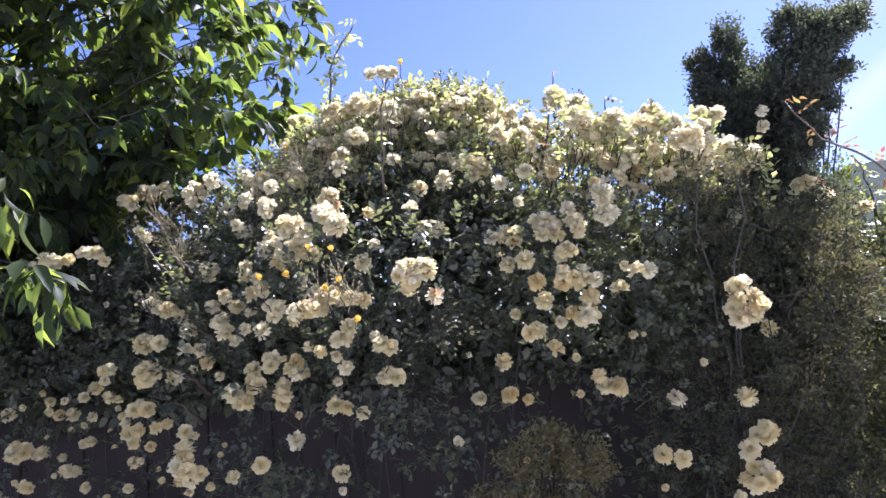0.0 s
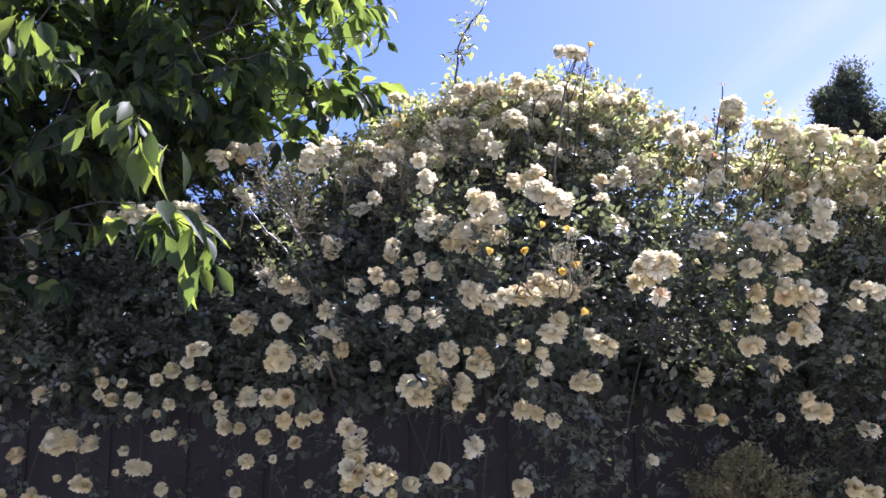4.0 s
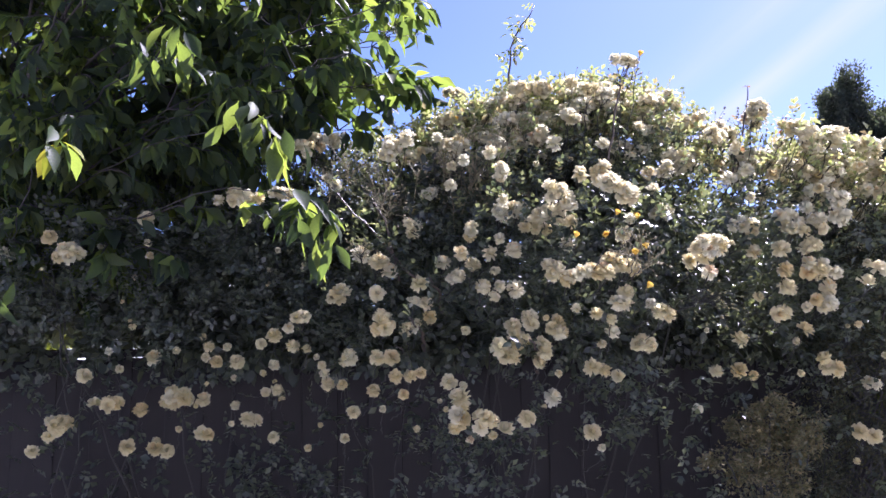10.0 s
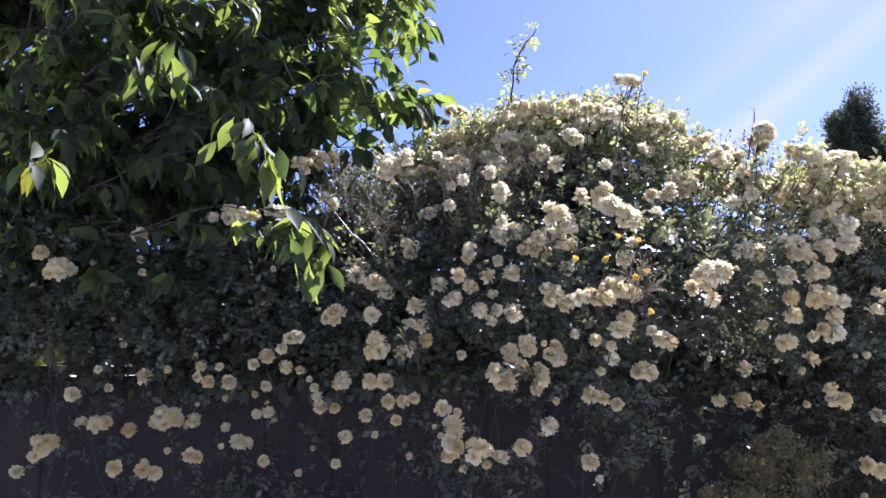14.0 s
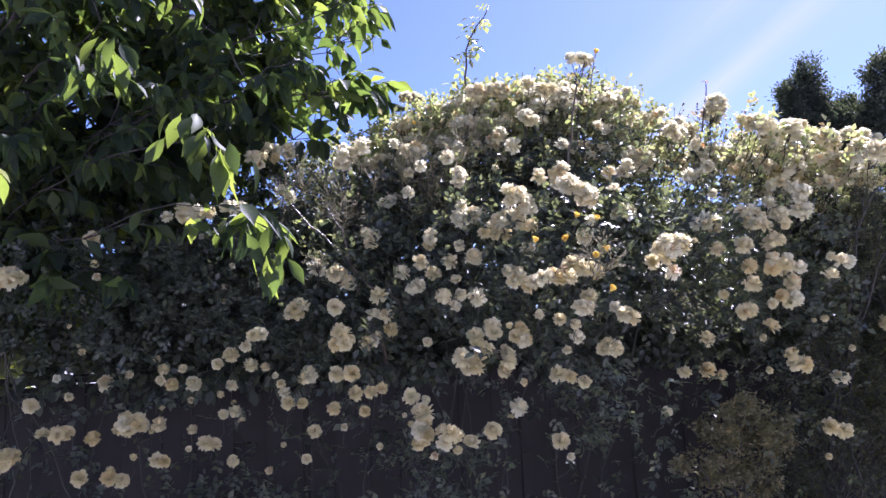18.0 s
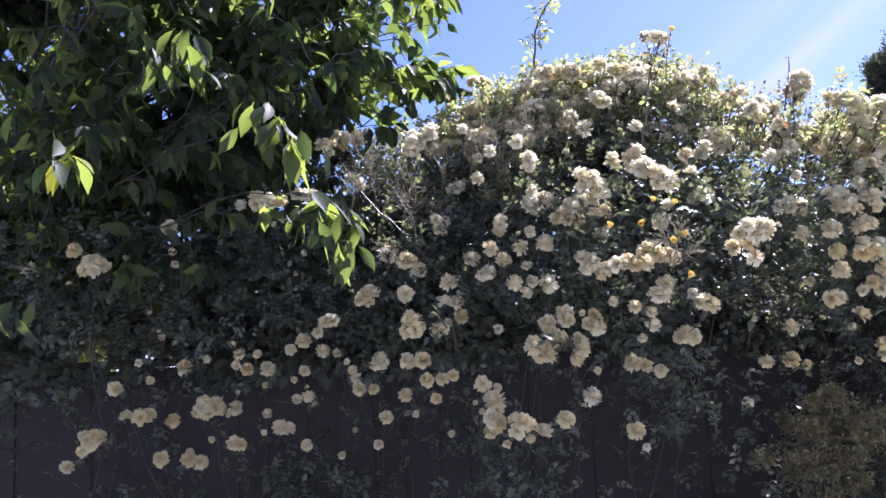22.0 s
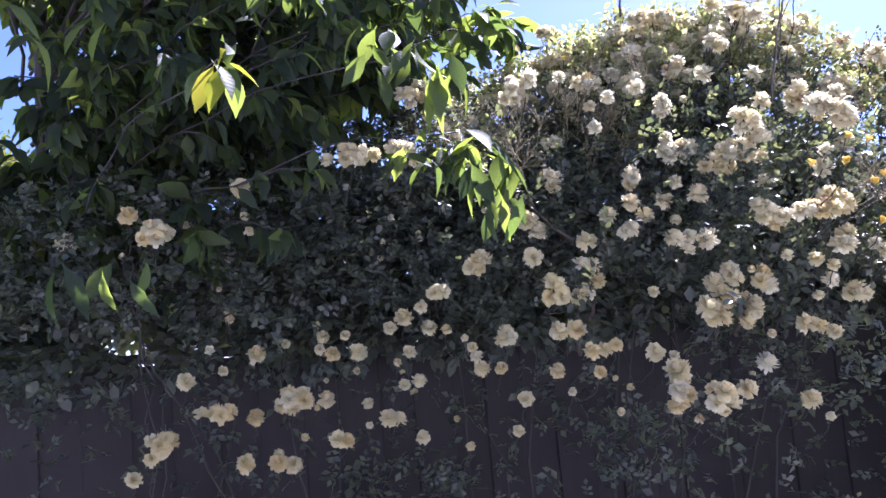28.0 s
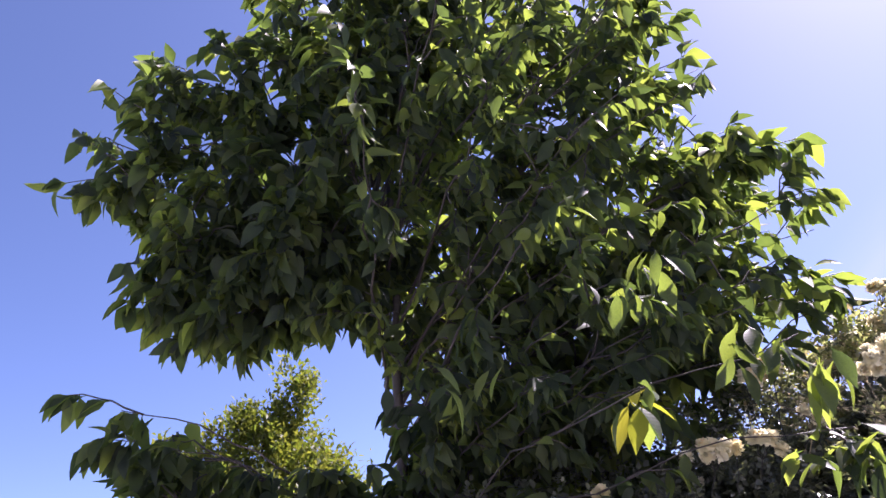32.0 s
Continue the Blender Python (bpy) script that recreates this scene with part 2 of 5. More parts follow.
# warmer, duller petals for low blooms: part of their shade is in this colour
SHADE_BUFF_PETAL = thin("shade_buff_petal", [(0.0, (0.740, 0.711, 0.510)), (0.6, (0.730, 0.673, 0.426)), (1.0, (0.703, 0.608, 0.333))],
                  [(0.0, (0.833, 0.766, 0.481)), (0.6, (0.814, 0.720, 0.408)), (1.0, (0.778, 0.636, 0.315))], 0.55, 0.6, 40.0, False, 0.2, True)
HEART_PETAL = thin("warm_heart_petal", [(0.0, (0.794, 0.727, 0.520)), (0.6, (0.776, 0.659, 0.397)), (1.0, (0.738, 0.554, 0.284))],
                   [(0.0, (0.833, 0.727, 0.454)), (1.0, (0.794, 0.592, 0.284))], 0.45, 0.6, 40.0, False, 0.2, True)
SPENT_PETAL = thin("browning_petal", [(0.0, (0.62, 0.50, 0.33)), (1.0, (0.44, 0.29, 0.15))],
                   [(0.0, (0.62, 0.48, 0.27)), (1.0, (0.45, 0.28, 0.12))], 0.34, 0.7, 40.0, False, 0.2, True)
YELLOW_PETAL = thin("yellow_bud_petal", [(0.0, (0.80, 0.62, 0.14)), (1.0, (0.80, 0.54, 0.08))],
                    [(0.0, (0.85, 0.64, 0.12)), (1.0, (0.85, 0.54, 0.07))], 0.38, 0.5, 40.0, False, 0.3)
CANE = solid("green_brown_cane", [(0.3, (0.016, 0.018, 0.013)), (0.7, (0.030, 0.026, 0.019))], 60, 0.7, (1, 1, 0.3))
RED_CANE = solid("reddish_young_cane", [(0.3, (0.045, 0.032, 0.024)), (0.7, (0.075, 0.055, 0.034))], 60, 0.5)
DRY_TWIG = solid("dry_twig", [(0.3, (0.15, 0.13, 0.07)), (0.7, (0.30, 0.265, 0.15))], 80, 0.8)
BUD_GREEN = solid("green_bud", [(0.3, (0.12, 0.14, 0.05)), (0.7, (0.24, 0.20, 0.09))], 90, 0.55)
CHERRY_BARK = solid("cherry_bark", [(0.3, (0.020, 0.017, 0.015)), (0.7, (0.046, 0.037, 0.032))], 30, 0.6, (1, 1, 4), 0.6, 0.006)
OAK_BARK = solid("grey_bark", [(0.3, (0.022, 0.02, 0.018)), (0.7, (0.05, 0.045, 0.04))], 35, 0.85, (1, 1, 0.3), 0.7, 0.008)
FENCE_WOOD = solid("dark_stained_wood", [(0.25, (0.0105, 0.0095, 0.0090)), (0.55, (0.0150, 0.0130, 0.0122)), (0.8, (0.021, 0.018, 0.0165))],
                   40, 0.9, (1, 1, 0.07), 0.4, 0.003)
# the ground is out of view; its pale tone is set to bounce light
PALE_GROUND = solid("pale_bounce_ground", [(0.3, (0.30, 0.295, 0.28)), (0.5, (0.42, 0.415, 0.40)), (0.75, (0.54, 0.535, 0.515))], 40, 0.95, (1, 1, 1), 0.8, 0.03)
ROOF_TILE = solid("grey_green_roof_tile", [(0.3, (0.020, 0.034, 0.028)), (0.7, (0.042, 0.058, 0.050))], 6, 0.97, spec=0.05)
RENDER_WALL = solid("pale_render", [(0.3, (0.55, 0.52, 0.46)), (0.7, (0.68, 0.65, 0.60))], 8, 0.9)
DULL_WALL = solid("weathered_render", [(0.3, (0.30, 0.28, 0.25)), (0.7, (0.40, 0.38, 0.34))], 8, 0.9)
WHITE_WALL = solid("white_render", [(0.3, (0.58, 0.57, 0.55)), (0.7, (0.70, 0.69, 0.67))], 8, 0.9)
CHIMNEY_BRICK = solid("chimney_brick", [(0.3, (0.18, 0.07, 0.05)), (0.7, (0.32, 0.15, 0.10))], 10, 0.9)
GLASS_DARK = solid("window_glass", [(0.3, (0.02, 0.025, 0.03)), (0.7, (0.03, 0.035, 0.04))], 1, 0.08)


# ---- mesh helpers ----
RNG = np.random.default_rng(11)


def as_mesh(name, verts, faces, mats, idx=None, smooth=True, uvs=None):
    me = bpy.data.meshes.new(name)
    me.from_pydata(np.asarray(verts).tolist(), [], faces if isinstance(faces, list) else faces.tolist())
    for m in mats if isinstance(mats, (list, tuple)) else [mats]:
        me.materials.append(m)
    if idx is not None:
        me.polygons.foreach_set("material_index", np.asarray(idx, dtype=np.int32))
    if uvs is not None:
        layer = me.uv_layers.new(name="UVMap")
        loops = np.empty(len(me.loops), dtype=np.int32)
        me.loops.foreach_get("vertex_index", loops)
        layer.data.foreach_set("uv", np.asarray(uvs, dtype=np.float32)[loops].ravel())
    if smooth:
        me.polygons.foreach_set("use_smooth", np.ones(len(me.polygons), dtype=bool))
    me.update()
    return me


def part(name, me, parent=None, m=None, label=""):
    ob = new(name, me)
    if parent is not None:
        ob.parent = parent
    if m is not None:
        ob.matrix_basis = m
    if label:
        ob["label"] = label
    return ob


def thing(name, at, label, category, group="", kind=""):
    ob = new(name)
    ob.empty_display_size = 0.1
    ob.location = at
    return tagged(ob, label, category, group, kind)


def unit(v):
    v = np.asarray(v, float)
    return v / np.maximum(np.linalg.norm(v, axis=-1, keepdims=True), 1e-9)


def rand_dirs(n, rng=RNG):
    return unit(rng.normal(size=(n, 3)))


def frames_of(axis, normal):
    """Side, axis and normal, square to each other, for leaves that point along axis and face normal."""
    a = unit(axis)
    s = unit(np.cross(a, normal))
    return s, a, np.cross(s, a)


def scatter(template, pos, axis, normal, size):
    """Vertices, faces and template coordinates of many copies of one small shape."""
    tv, tf, tuv = template
    s, a, n = frames_of(axis, normal)
    size = np.broadcast_to(np.asarray(size, float), (len(pos),))[:, None, None]
    v = pos[:, None, :] + size * (tv[None, :, :1] * s[:, None] + tv[None, :, 1:2] * a[:, None] + tv[None, :, 2:] * n[:, None])
    k = len(tv)
    faces = [tuple(i * k + j for j in f) for i in range(len(pos)) for f in tf]
    return v.reshape(-1, 3), faces, np.tile(tuv, (len(pos), 1))


def leaf_shape(stations, fold=0.25, droop=0.25, teeth=0.0):
    """A leaf one unit long: stations are (along, half width), folded at its midrib and bent down to its tip."""
    v, f, uv = [], [], []
    for i, (y, w) in enumerate(stations):
        z = -droop * y * y
        w2 = w * (1 + (teeth if i % 2 else -teeth))
        v += [(-w2, y, z + fold * w), (0, y, z), (w2, y, z + fold * w)]
        uv += [(-w2, y), (0, y), (w2, y)]
    for i in range(len(stations) - 1):
        a, b = 3 * i, 3 * i + 3
        f += [(a, a + 1, b + 1, b), (a + 1, a + 2, b + 2, b + 1)]
    return np.array(v, float), f, np.array(uv, float)


LEAFLET = leaf_shape([(0, 0.02), (0.3, 0.27), (0.62, 0.28), (1, 0.01)], 0.3, 0.15)
BACK_LEAF = (np.array([(0, 0, 0), (0.26, 0.32, 0.03), (0.23, 0.68, 0.0), (0, 1, -0.08), (-0.23, 0.68, 0.0), (-0.26, 0.32, 0.03)], float), [(0, 1, 2, 3, 4, 5)], np.zeros((6, 2)))
MID_LEAF = leaf_shape([(0, 0.03), (0.5, 0.34), (1, 0.02)], 0.3, 0.15)
SMALL_LEAF = (np.array([(0, 0, 0), (-0.24, 0.5, 0.08), (0, 1, -0.05), (0.24, 0.5, 0.08)], float), [(0, 3, 2), (0, 2, 1)], np.zeros((4, 2)))
BIG_LEAF = leaf_shape([(0, 0.010), (0.09, 0.012), (0.16, 0.05), (0.28, 0.115), (0.45, 0.185), (0.62, 0.185), (0.78, 0.135), (0.9, 0.05), (1, 0.004)], 0.35, 0.28, 0.05)
BIG_LEAF_CURLED = leaf_shape([(0, 0.010), (0.14, 0.03), (0.26, 0.09), (0.45, 0.14), (0.62, 0.135), (0.78, 0.10), (0.9, 0.045), (1, 0.004)], 0.75, 0.75, 0.06)
BIG_LEAF_NEAR = leaf_shape([(0, 0.010), (0.13, 0.02), (0.26, 0.13), (0.4, 0.20), (0.52, 0.225), (0.66, 0.21), (0.78, 0.165), (0.89, 0.085), (1, 0.004)], 0.5, 0.5, 0.06)
BIG_LEAF_PLAIN = leaf_shape([(0, 0.012), (0.13, 0.02), (0.32, 0.17), (0.50, 0.225), (0.70, 0.195), (0.86, 0.10), (1, 0.004)], 0.45, 0.45, 0.08)


def tube(points, radii, sides=6):
    """Vertices and faces of a tapered stem through the points."""
    p = np.asarray(points, float)
    t = unit(np.gradient(p, axis=0))
    ref = np.array([0.31, 0.17, 0.93])
    s = unit(np.cross(t, ref))
    n = np.cross(s, t)
    a = np.linspace(0, 2 * np.pi, sides, endpoint=False)
    ring = np.cos(a)[None, :, None] * s[:, None] + np.sin(a)[None, :, None] * n[:, None]
    v = (p[:, None] + np.asarray(radii, float)[:, None, None] * ring).reshape(-1, 3)
    f = [(i * sides + j, i * sides + (j + 1) % sides, (i + 1) * sides + (j + 1) % sides, (i + 1) * sides + j) for i in range(len(p) - 1) for j in range(sides)]
    f += [tuple(range(sides))[::-1], tuple((len(p) - 1) * sides + j for j in range(sides))]
    return v, f


def joined(pieces):
    """One list of vertices and one of faces from several."""
    v, f, k = [], [], 0
    for pv, pf in pieces:
        v.append(pv)
        f += [tuple(k + j for j in q) for q in pf]
        k += len(pv)
    return np.concatenate(v), f


def bend(a, b, sag=0.0, wob=0.0, n=8, rng=RNG):
    """Points of a bowed stem from a to b."""
    a, b = np.asarray(a, float), np.asarray(b, float)
    t = np.linspace(0, 1, n)[:, None]
    p = a + (b - a) * t + np.array([0, 0, 1.0]) * sag * 4 * t * (1 - t)
    w = rng.normal(size=(n, 3)) * wob
    w[0] = w[-1] = 0
    return p + w


def box(x0, y0, z0, x1, y1, z1):
    v = [(x, y, z) for x in (x0, x1) for y in (y0, y1) for z in (z0, z1)]
    return np.array(v, float), [(0, 1, 3, 2), (4, 6, 7, 5), (0, 4, 5, 1), (2, 3, 7, 6), (0, 2, 6, 4), (1, 5, 7, 3)]


def bevel_box(x0, y0, z0, x1, y1, z1, b=0.004):
    bm = bmesh.new()
    bmesh.ops.create_cube(bm, size=1.0, matrix=Matrix.Translation(((x0 + x1) / 2, (y0 + y1) / 2, (z0 + z1) / 2)) @ Matrix.Diagonal((x1 - x0, y1 - y0, z1 - z0, 1)))
    bmesh.ops.bevel(bm, geom=bm.edges[:], offset=b, segments=1, affect="EDGES")
    v = np.array([q.co[:] for q in bm.verts])
    f = [tuple(q.index for q in p.verts) for p in bm.faces]
    bm.free()
    return v, f


def fbm(p, scale, seed=0.0):
    """Smooth noise at many points, about -1 to 1."""
    return np.array([noise.noise(Vector((q[0] * scale + seed, q[1] * scale + seed * 0.7, q[2] * scale - seed))) for q in p])


# ---- ground and fence ----
# unseen ground sheet, kept pale so that it fills the shaded hedge
ground_v = np.array([(x, y, 0.02 * math.sin(x * 1.3) * math.sin(y * 1.1) if abs(x) < 9 and abs(y) < 9 else 0.0)
                     for y in (-400, -60, *range(-12, 13), 60, 400) for x in (-400, -60, *range(-12, 13), 60, 400)], float)
gn = 29
ground = part("ground", as_mesh("ground", ground_v, [(j * gn + i, j * gn + i + 1, (j + 1) * gn + i + 1, (j + 1) * gn + i) for j in range(gn - 1) for i in range(gn - 1)], PALE_GROUND))
tagged(ground, "unseen ground, kept pale grey to bounce light onto the hedge", "ground", kind="structure")

# unseen wall, added to throw sunlight back onto the front of the roses
wall = part("bounce_wall", as_mesh("bounce_wall", *box(-9, -6.25, 0, 8, -6.0, 5.4), WHITE_WALL, smooth=False))
tagged(wall, "unseen plain off-white wall added behind the viewer to bounce light", "wall", kind="structure")

FENCE_Y, FENCE_TOP = 3.55, 1.495


def build_fence():
    fence = thing("fence", (0, FENCE_Y, 0), "low dark-stained board fence behind the roses", "fence", kind="structure")
    board = as_mesh("board", *bevel_box(-0.08, -0.009, 0.05, 0.08, 0.009, FENCE_TOP - 0.04, 0.003), FENCE_WOOD, smooth=False)
    for i in range(64):
        part("board", board, fence, pose(-5.0 + i * 0.146, (0.007 if i % 2 else -0.004) + RNG.uniform(-0.002, 0.002), RNG.uniform(-0.004, 0.004), 0, RNG.uniform(-0.2, 0.2), 0))
    post = as_mesh("post", *bevel_box(-0.045, 0.024, 0.0, 0.045, 0.10, FENCE_TOP - 0.02, 0.005), FENCE_WOOD, smooth=False)
    for i in range(6):
        part("post", post, fence, pose(-5.05 + i * 1.86, 0, 0))
    for z in (0.35, 1.2):
        part("rail", as_mesh("rail", *bevel_box(-5.1, 0.024, z, 4.35, 0.05, z + 0.07, 0.004), FENCE_WOOD, smooth=False), fence)
    part("cap_rail", as_mesh("cap_rail", *bevel_box(-5.1, -0.035, FENCE_TOP - 0.035, 4.35, 0.06, FENCE_TOP, 0.005), FENCE_WOOD, smooth=False), fence)


build_fence()

# ---- climbing rose ----
CLUSTERS_A = [  # x, y, z of a flower cluster, half its width and height
    (-2.43, 3.27, 1.86, 0.039, 0.032), (-2.26, 3.11, 1.79, 0.011, 0.011), (-2.25, 3.07, 1.14, 0.025, 0.027), (-2.24, 3.10, 1.91, 0.030, 0.027),
    (-2.20, 3.08, 1.19, 0.023, 0.023), (-2.18, 3.09, 1.23, 0.052, 0.034), (-2.17, 3.08, 1.85, 0.052, 0.041), (-2.10, 3.10, 1.40, 0.034, 0.020),
    (-2.06, 3.09, 1.30, 0.022, 0.027), (-2.00, 3.09, 1.30, 0.036, 0.031), (-1.94, 3.09, 1.14, 0.029, 0.022), (-1.91, 3.12, 1.99, 0.029, 0.027),
    (-1.90, 3.11, 1.27, 0.025, 0.022), (-1.90, 3.12, 1.90, 0.018, 0.016), (-1.89, 3.11, 1.85, 0.016, 0.011), (-1.88, 3.25, 1.46, 0.030, 0.023),
    (-1.84, 3.09, 1.13, 0.029, 0.024), (-1.84, 3.09, 1.16, 0.016, 0.011), (-1.80, 3.16, 1.31, 0.038, 0.047),
]
CLUSTERS_B = [  # x, y, z of a flower cluster, half its width and height
    (-1.80, 3.08, 1.12, 0.029, 0.029), (-1.76, 3.07, 1.20, 0.013, 0.013), (-1.75, 3.16, 1.31, 0.045, 0.034), (-1.69, 3.17, 1.54, 0.016, 0.016),
    (-1.68, 3.20, 1.46, 0.020, 0.020), (-1.68, 3.13, 1.30, 0.031, 0.029), (-1.67, 3.19, 1.50, 0.023, 0.020), (-1.66, 2.98, 1.19, 0.036, 0.030),
    (-1.64, 3.04, 2.06, 0.026, 0.020), (-1.64, 3.20, 1.44, 0.027, 0.027), (-1.60, 3.17, 1.50, 0.016, 0.014), (-1.57, 3.16, 1.38, 0.013, 0.016),
    (-1.57, 3.01, 1.22, 0.011, 0.013), (-1.56, 3.16, 1.44, 0.034, 0.029), (-1.56, 3.06, 1.28, 0.020, 0.020), (-1.56, 3.02, 2.07, 0.054, 0.037),
    (-1.50, 3.01, 1.23, 0.041, 0.024), (-1.49, 3.02, 2.07, 0.028, 0.017), (-1.47, 3.07, 1.51, 0.020, 0.020),
]
CLUSTERS_C = [  # x, y, z of a flower cluster, half its width and height
    (-1.46, 3.04, 1.40, 0.015, 0.017), (-1.45, 3.01, 1.33, 0.021, 0.019), (-1.42, 3.03, 1.43, 0.021, 0.017), (-1.42, 3.07, 1.54, 0.028, 0.033),
    (-1.42, 2.95, 1.17, 0.021, 0.019), (-1.41, 2.98, 1.34, 0.021, 0.021), (-1.40, 3.04, 2.09, 0.044, 0.028), (-1.37, 3.04, 1.57, 0.024, 0.019),
    (-1.35, 3.03, 1.50, 0.030, 0.030), (-1.35, 3.03, 2.05, 0.026, 0.024), (-1.32, 2.99, 1.61, 0.040, 0.025), (-1.31, 3.22, 2.33, 0.040, 0.040),
    (-1.30, 3.00, 1.49, 0.019, 0.019), (-1.30, 2.86, 1.14, 0.014, 0.014), (-1.27, 2.92, 1.46, 0.014, 0.014), (-1.25, 2.91, 1.43, 0.014, 0.016),
    (-1.25, 3.28, 2.37, 0.048, 0.041), (-1.24, 2.91, 1.40, 0.021, 0.019), (-1.23, 2.90, 1.36, 0.025, 0.021),
]
CLUSTERS_D = [  # x, y, z of a flower cluster, half its width and height
    (-1.22, 3.08, 2.17, 0.025, 0.025), (-1.19, 3.07, 2.14, 0.029, 0.029), (-1.18, 3.30, 2.39, 0.032, 0.036), (-1.18, 2.86, 1.36, 0.020, 0.020),
    (-1.18, 3.00, 1.70, 0.049, 0.040), (-1.18, 2.77, 1.18, 0.018, 0.016), (-1.16, 2.87, 1.45, 0.029, 0.037), (-1.15, 2.76, 1.27, 0.024, 0.016),
    (-1.11, 2.90, 1.84, 0.035, 0.033), (-1.10, 2.64, 1.35, 0.026, 0.023), (-1.09, 2.63, 1.46, 0.028, 0.030), (-1.07, 2.62, 1.29, 0.013, 0.013),
    (-1.06, 2.82, 1.69, 0.028, 0.024), (-1.06, 2.70, 1.58, 0.044, 0.046), (-1.05, 2.89, 1.81, 0.041, 0.035), (-1.04, 2.54, 1.40, 0.025, 0.025),
    (-1.04, 2.62, 1.46, 0.028, 0.032), (-1.01, 2.56, 1.34, 0.018, 0.022), (-1.00, 2.89, 1.78, 0.031, 0.033),
]
CLUSTERS_E = [  # x, y, z of a flower cluster, half its width and height
    (-0.99, 2.56, 1.40, 0.022, 0.026), (-0.97, 2.54, 1.23, 0.011, 0.015), (-0.97, 3.06, 2.30, 0.045, 0.052), (-0.96, 2.72, 1.56, 0.037, 0.027),
    (-0.95, 2.56, 1.41, 0.018, 0.018), (-0.94, 2.74, 1.65, 0.030, 0.024), (-0.92, 2.73, 1.72, 0.031, 0.031), (-0.92, 2.76, 1.58, 0.018, 0.022),
    (-0.90, 2.97, 1.96, 0.039, 0.039), (-0.90, 3.06, 2.35, 0.033, 0.031), (-0.89, 2.75, 1.65, 0.024, 0.026), (-0.87, 2.50, 1.38, 0.027, 0.025),
    (-0.87, 2.43, 1.24, 0.023, 0.021), (-0.87, 2.77, 1.60, 0.026, 0.026), (-0.86, 2.43, 1.28, 0.035, 0.039), (-0.85, 2.43, 1.33, 0.032, 0.032),
    (-0.83, 2.39, 1.21, 0.017, 0.014), (-0.83, 2.47, 1.37, 0.016, 0.016), (-0.83, 2.74, 1.80, 0.030, 0.026),
]
CLUSTERS_F = [  # x, y, z of a flower cluster, half its width and height
    (-0.80, 2.35, 1.27, 0.041, 0.039), (-0.80, 2.70, 1.75, 0.039, 0.029), (-0.78, 2.61, 1.55, 0.015, 0.021), (-0.77, 2.70, 1.83, 0.032, 0.026),
    (-0.76, 2.88, 2.12, 0.026, 0.026), (-0.76, 2.38, 1.22, 0.018, 0.012), (-0.76, 3.09, 2.37, 0.026, 0.026), (-0.74, 2.55, 1.69, 0.024, 0.037),
    (-0.74, 2.93, 2.21, 0.022, 0.020), (-0.73, 2.69, 1.79, 0.032, 0.030), (-0.71, 2.86, 2.22, 0.026, 0.033), (-0.71, 2.79, 1.92, 0.033, 0.037),
    (-0.70, 2.48, 1.49, 0.029, 0.033), (-0.70, 2.43, 1.23, 0.025, 0.032), (-0.70, 2.54, 1.66, 0.024, 0.024), (-0.69, 3.05, 2.33, 0.051, 0.039),
    (-0.67, 2.62, 1.76, 0.019, 0.015), (-0.67, 2.49, 1.46, 0.040, 0.022), (-0.67, 2.67, 1.83, 0.028, 0.026),
]
CLUSTERS_G = [  # x, y, z of a flower cluster, half its width and height
    (-0.67, 2.56, 1.70, 0.023, 0.019), (-0.64, 2.52, 1.56, 0.026, 0.028), (-0.64, 2.64, 1.88, 0.024, 0.020), (-0.63, 2.50, 1.51, 0.033, 0.037),
    (-0.62, 2.46, 1.26, 0.026, 0.026), (-0.61, 2.73, 2.15, 0.035, 0.041), (-0.61, 2.58, 1.83, 0.035, 0.019), (-0.61, 2.84, 2.25, 0.032, 0.026),
    (-0.61, 2.56, 1.69, 0.034, 0.019), (-0.61, 2.72, 1.98, 0.035, 0.037), (-0.60, 2.72, 2.04, 0.025, 0.022), (-0.58, 2.53, 1.58, 0.028, 0.038),
    (-0.58, 3.49, 2.70, 0.059, 0.035), (-0.55, 2.70, 2.00, 0.041, 0.035), (-0.55, 2.51, 1.44, 0.024, 0.019), (-0.55, 3.10, 2.38, 0.036, 0.036),
    (-0.54, 2.51, 1.48, 0.034, 0.038), (-0.53, 2.43, 1.75, 0.037, 0.039), (-0.53, 3.00, 2.32, 0.045, 0.045),
]
CLUSTERS_H = [  # x, y, z of a flower cluster, half its width and height
    (-0.52, 2.60, 1.92, 0.051, 0.039), (-0.51, 2.50, 1.32, 0.028, 0.028), (-0.49, 2.49, 1.58, 0.023, 0.019), (-0.49, 2.50, 1.55, 0.038, 0.034),
    (-0.49, 3.36, 2.61, 0.052, 0.029), (-0.48, 2.51, 2.03, 0.048, 0.046), (-0.48, 2.56, 1.95, 0.059, 0.043), (-0.47, 2.43, 1.73, 0.037, 0.033),
    (-0.45, 2.48, 1.84, 0.025, 0.027), (-0.45, 3.14, 2.38, 0.036, 0.048), (-0.44, 2.44, 1.62, 0.017, 0.019), (-0.44, 2.37, 1.74, 0.040, 0.036),
    (-0.43, 2.52, 1.99, 0.039, 0.039), (-0.41, 2.53, 1.93, 0.029, 0.029), (-0.41, 3.13, 2.40, 0.040, 0.036), (-0.39, 2.34, 1.73, 0.040, 0.040),
    (-0.39, 2.39, 1.60, 0.024, 0.017), (-0.37, 3.14, 2.62, 0.050, 0.035), (-0.37, 2.50, 1.20, 0.031, 0.029),
]
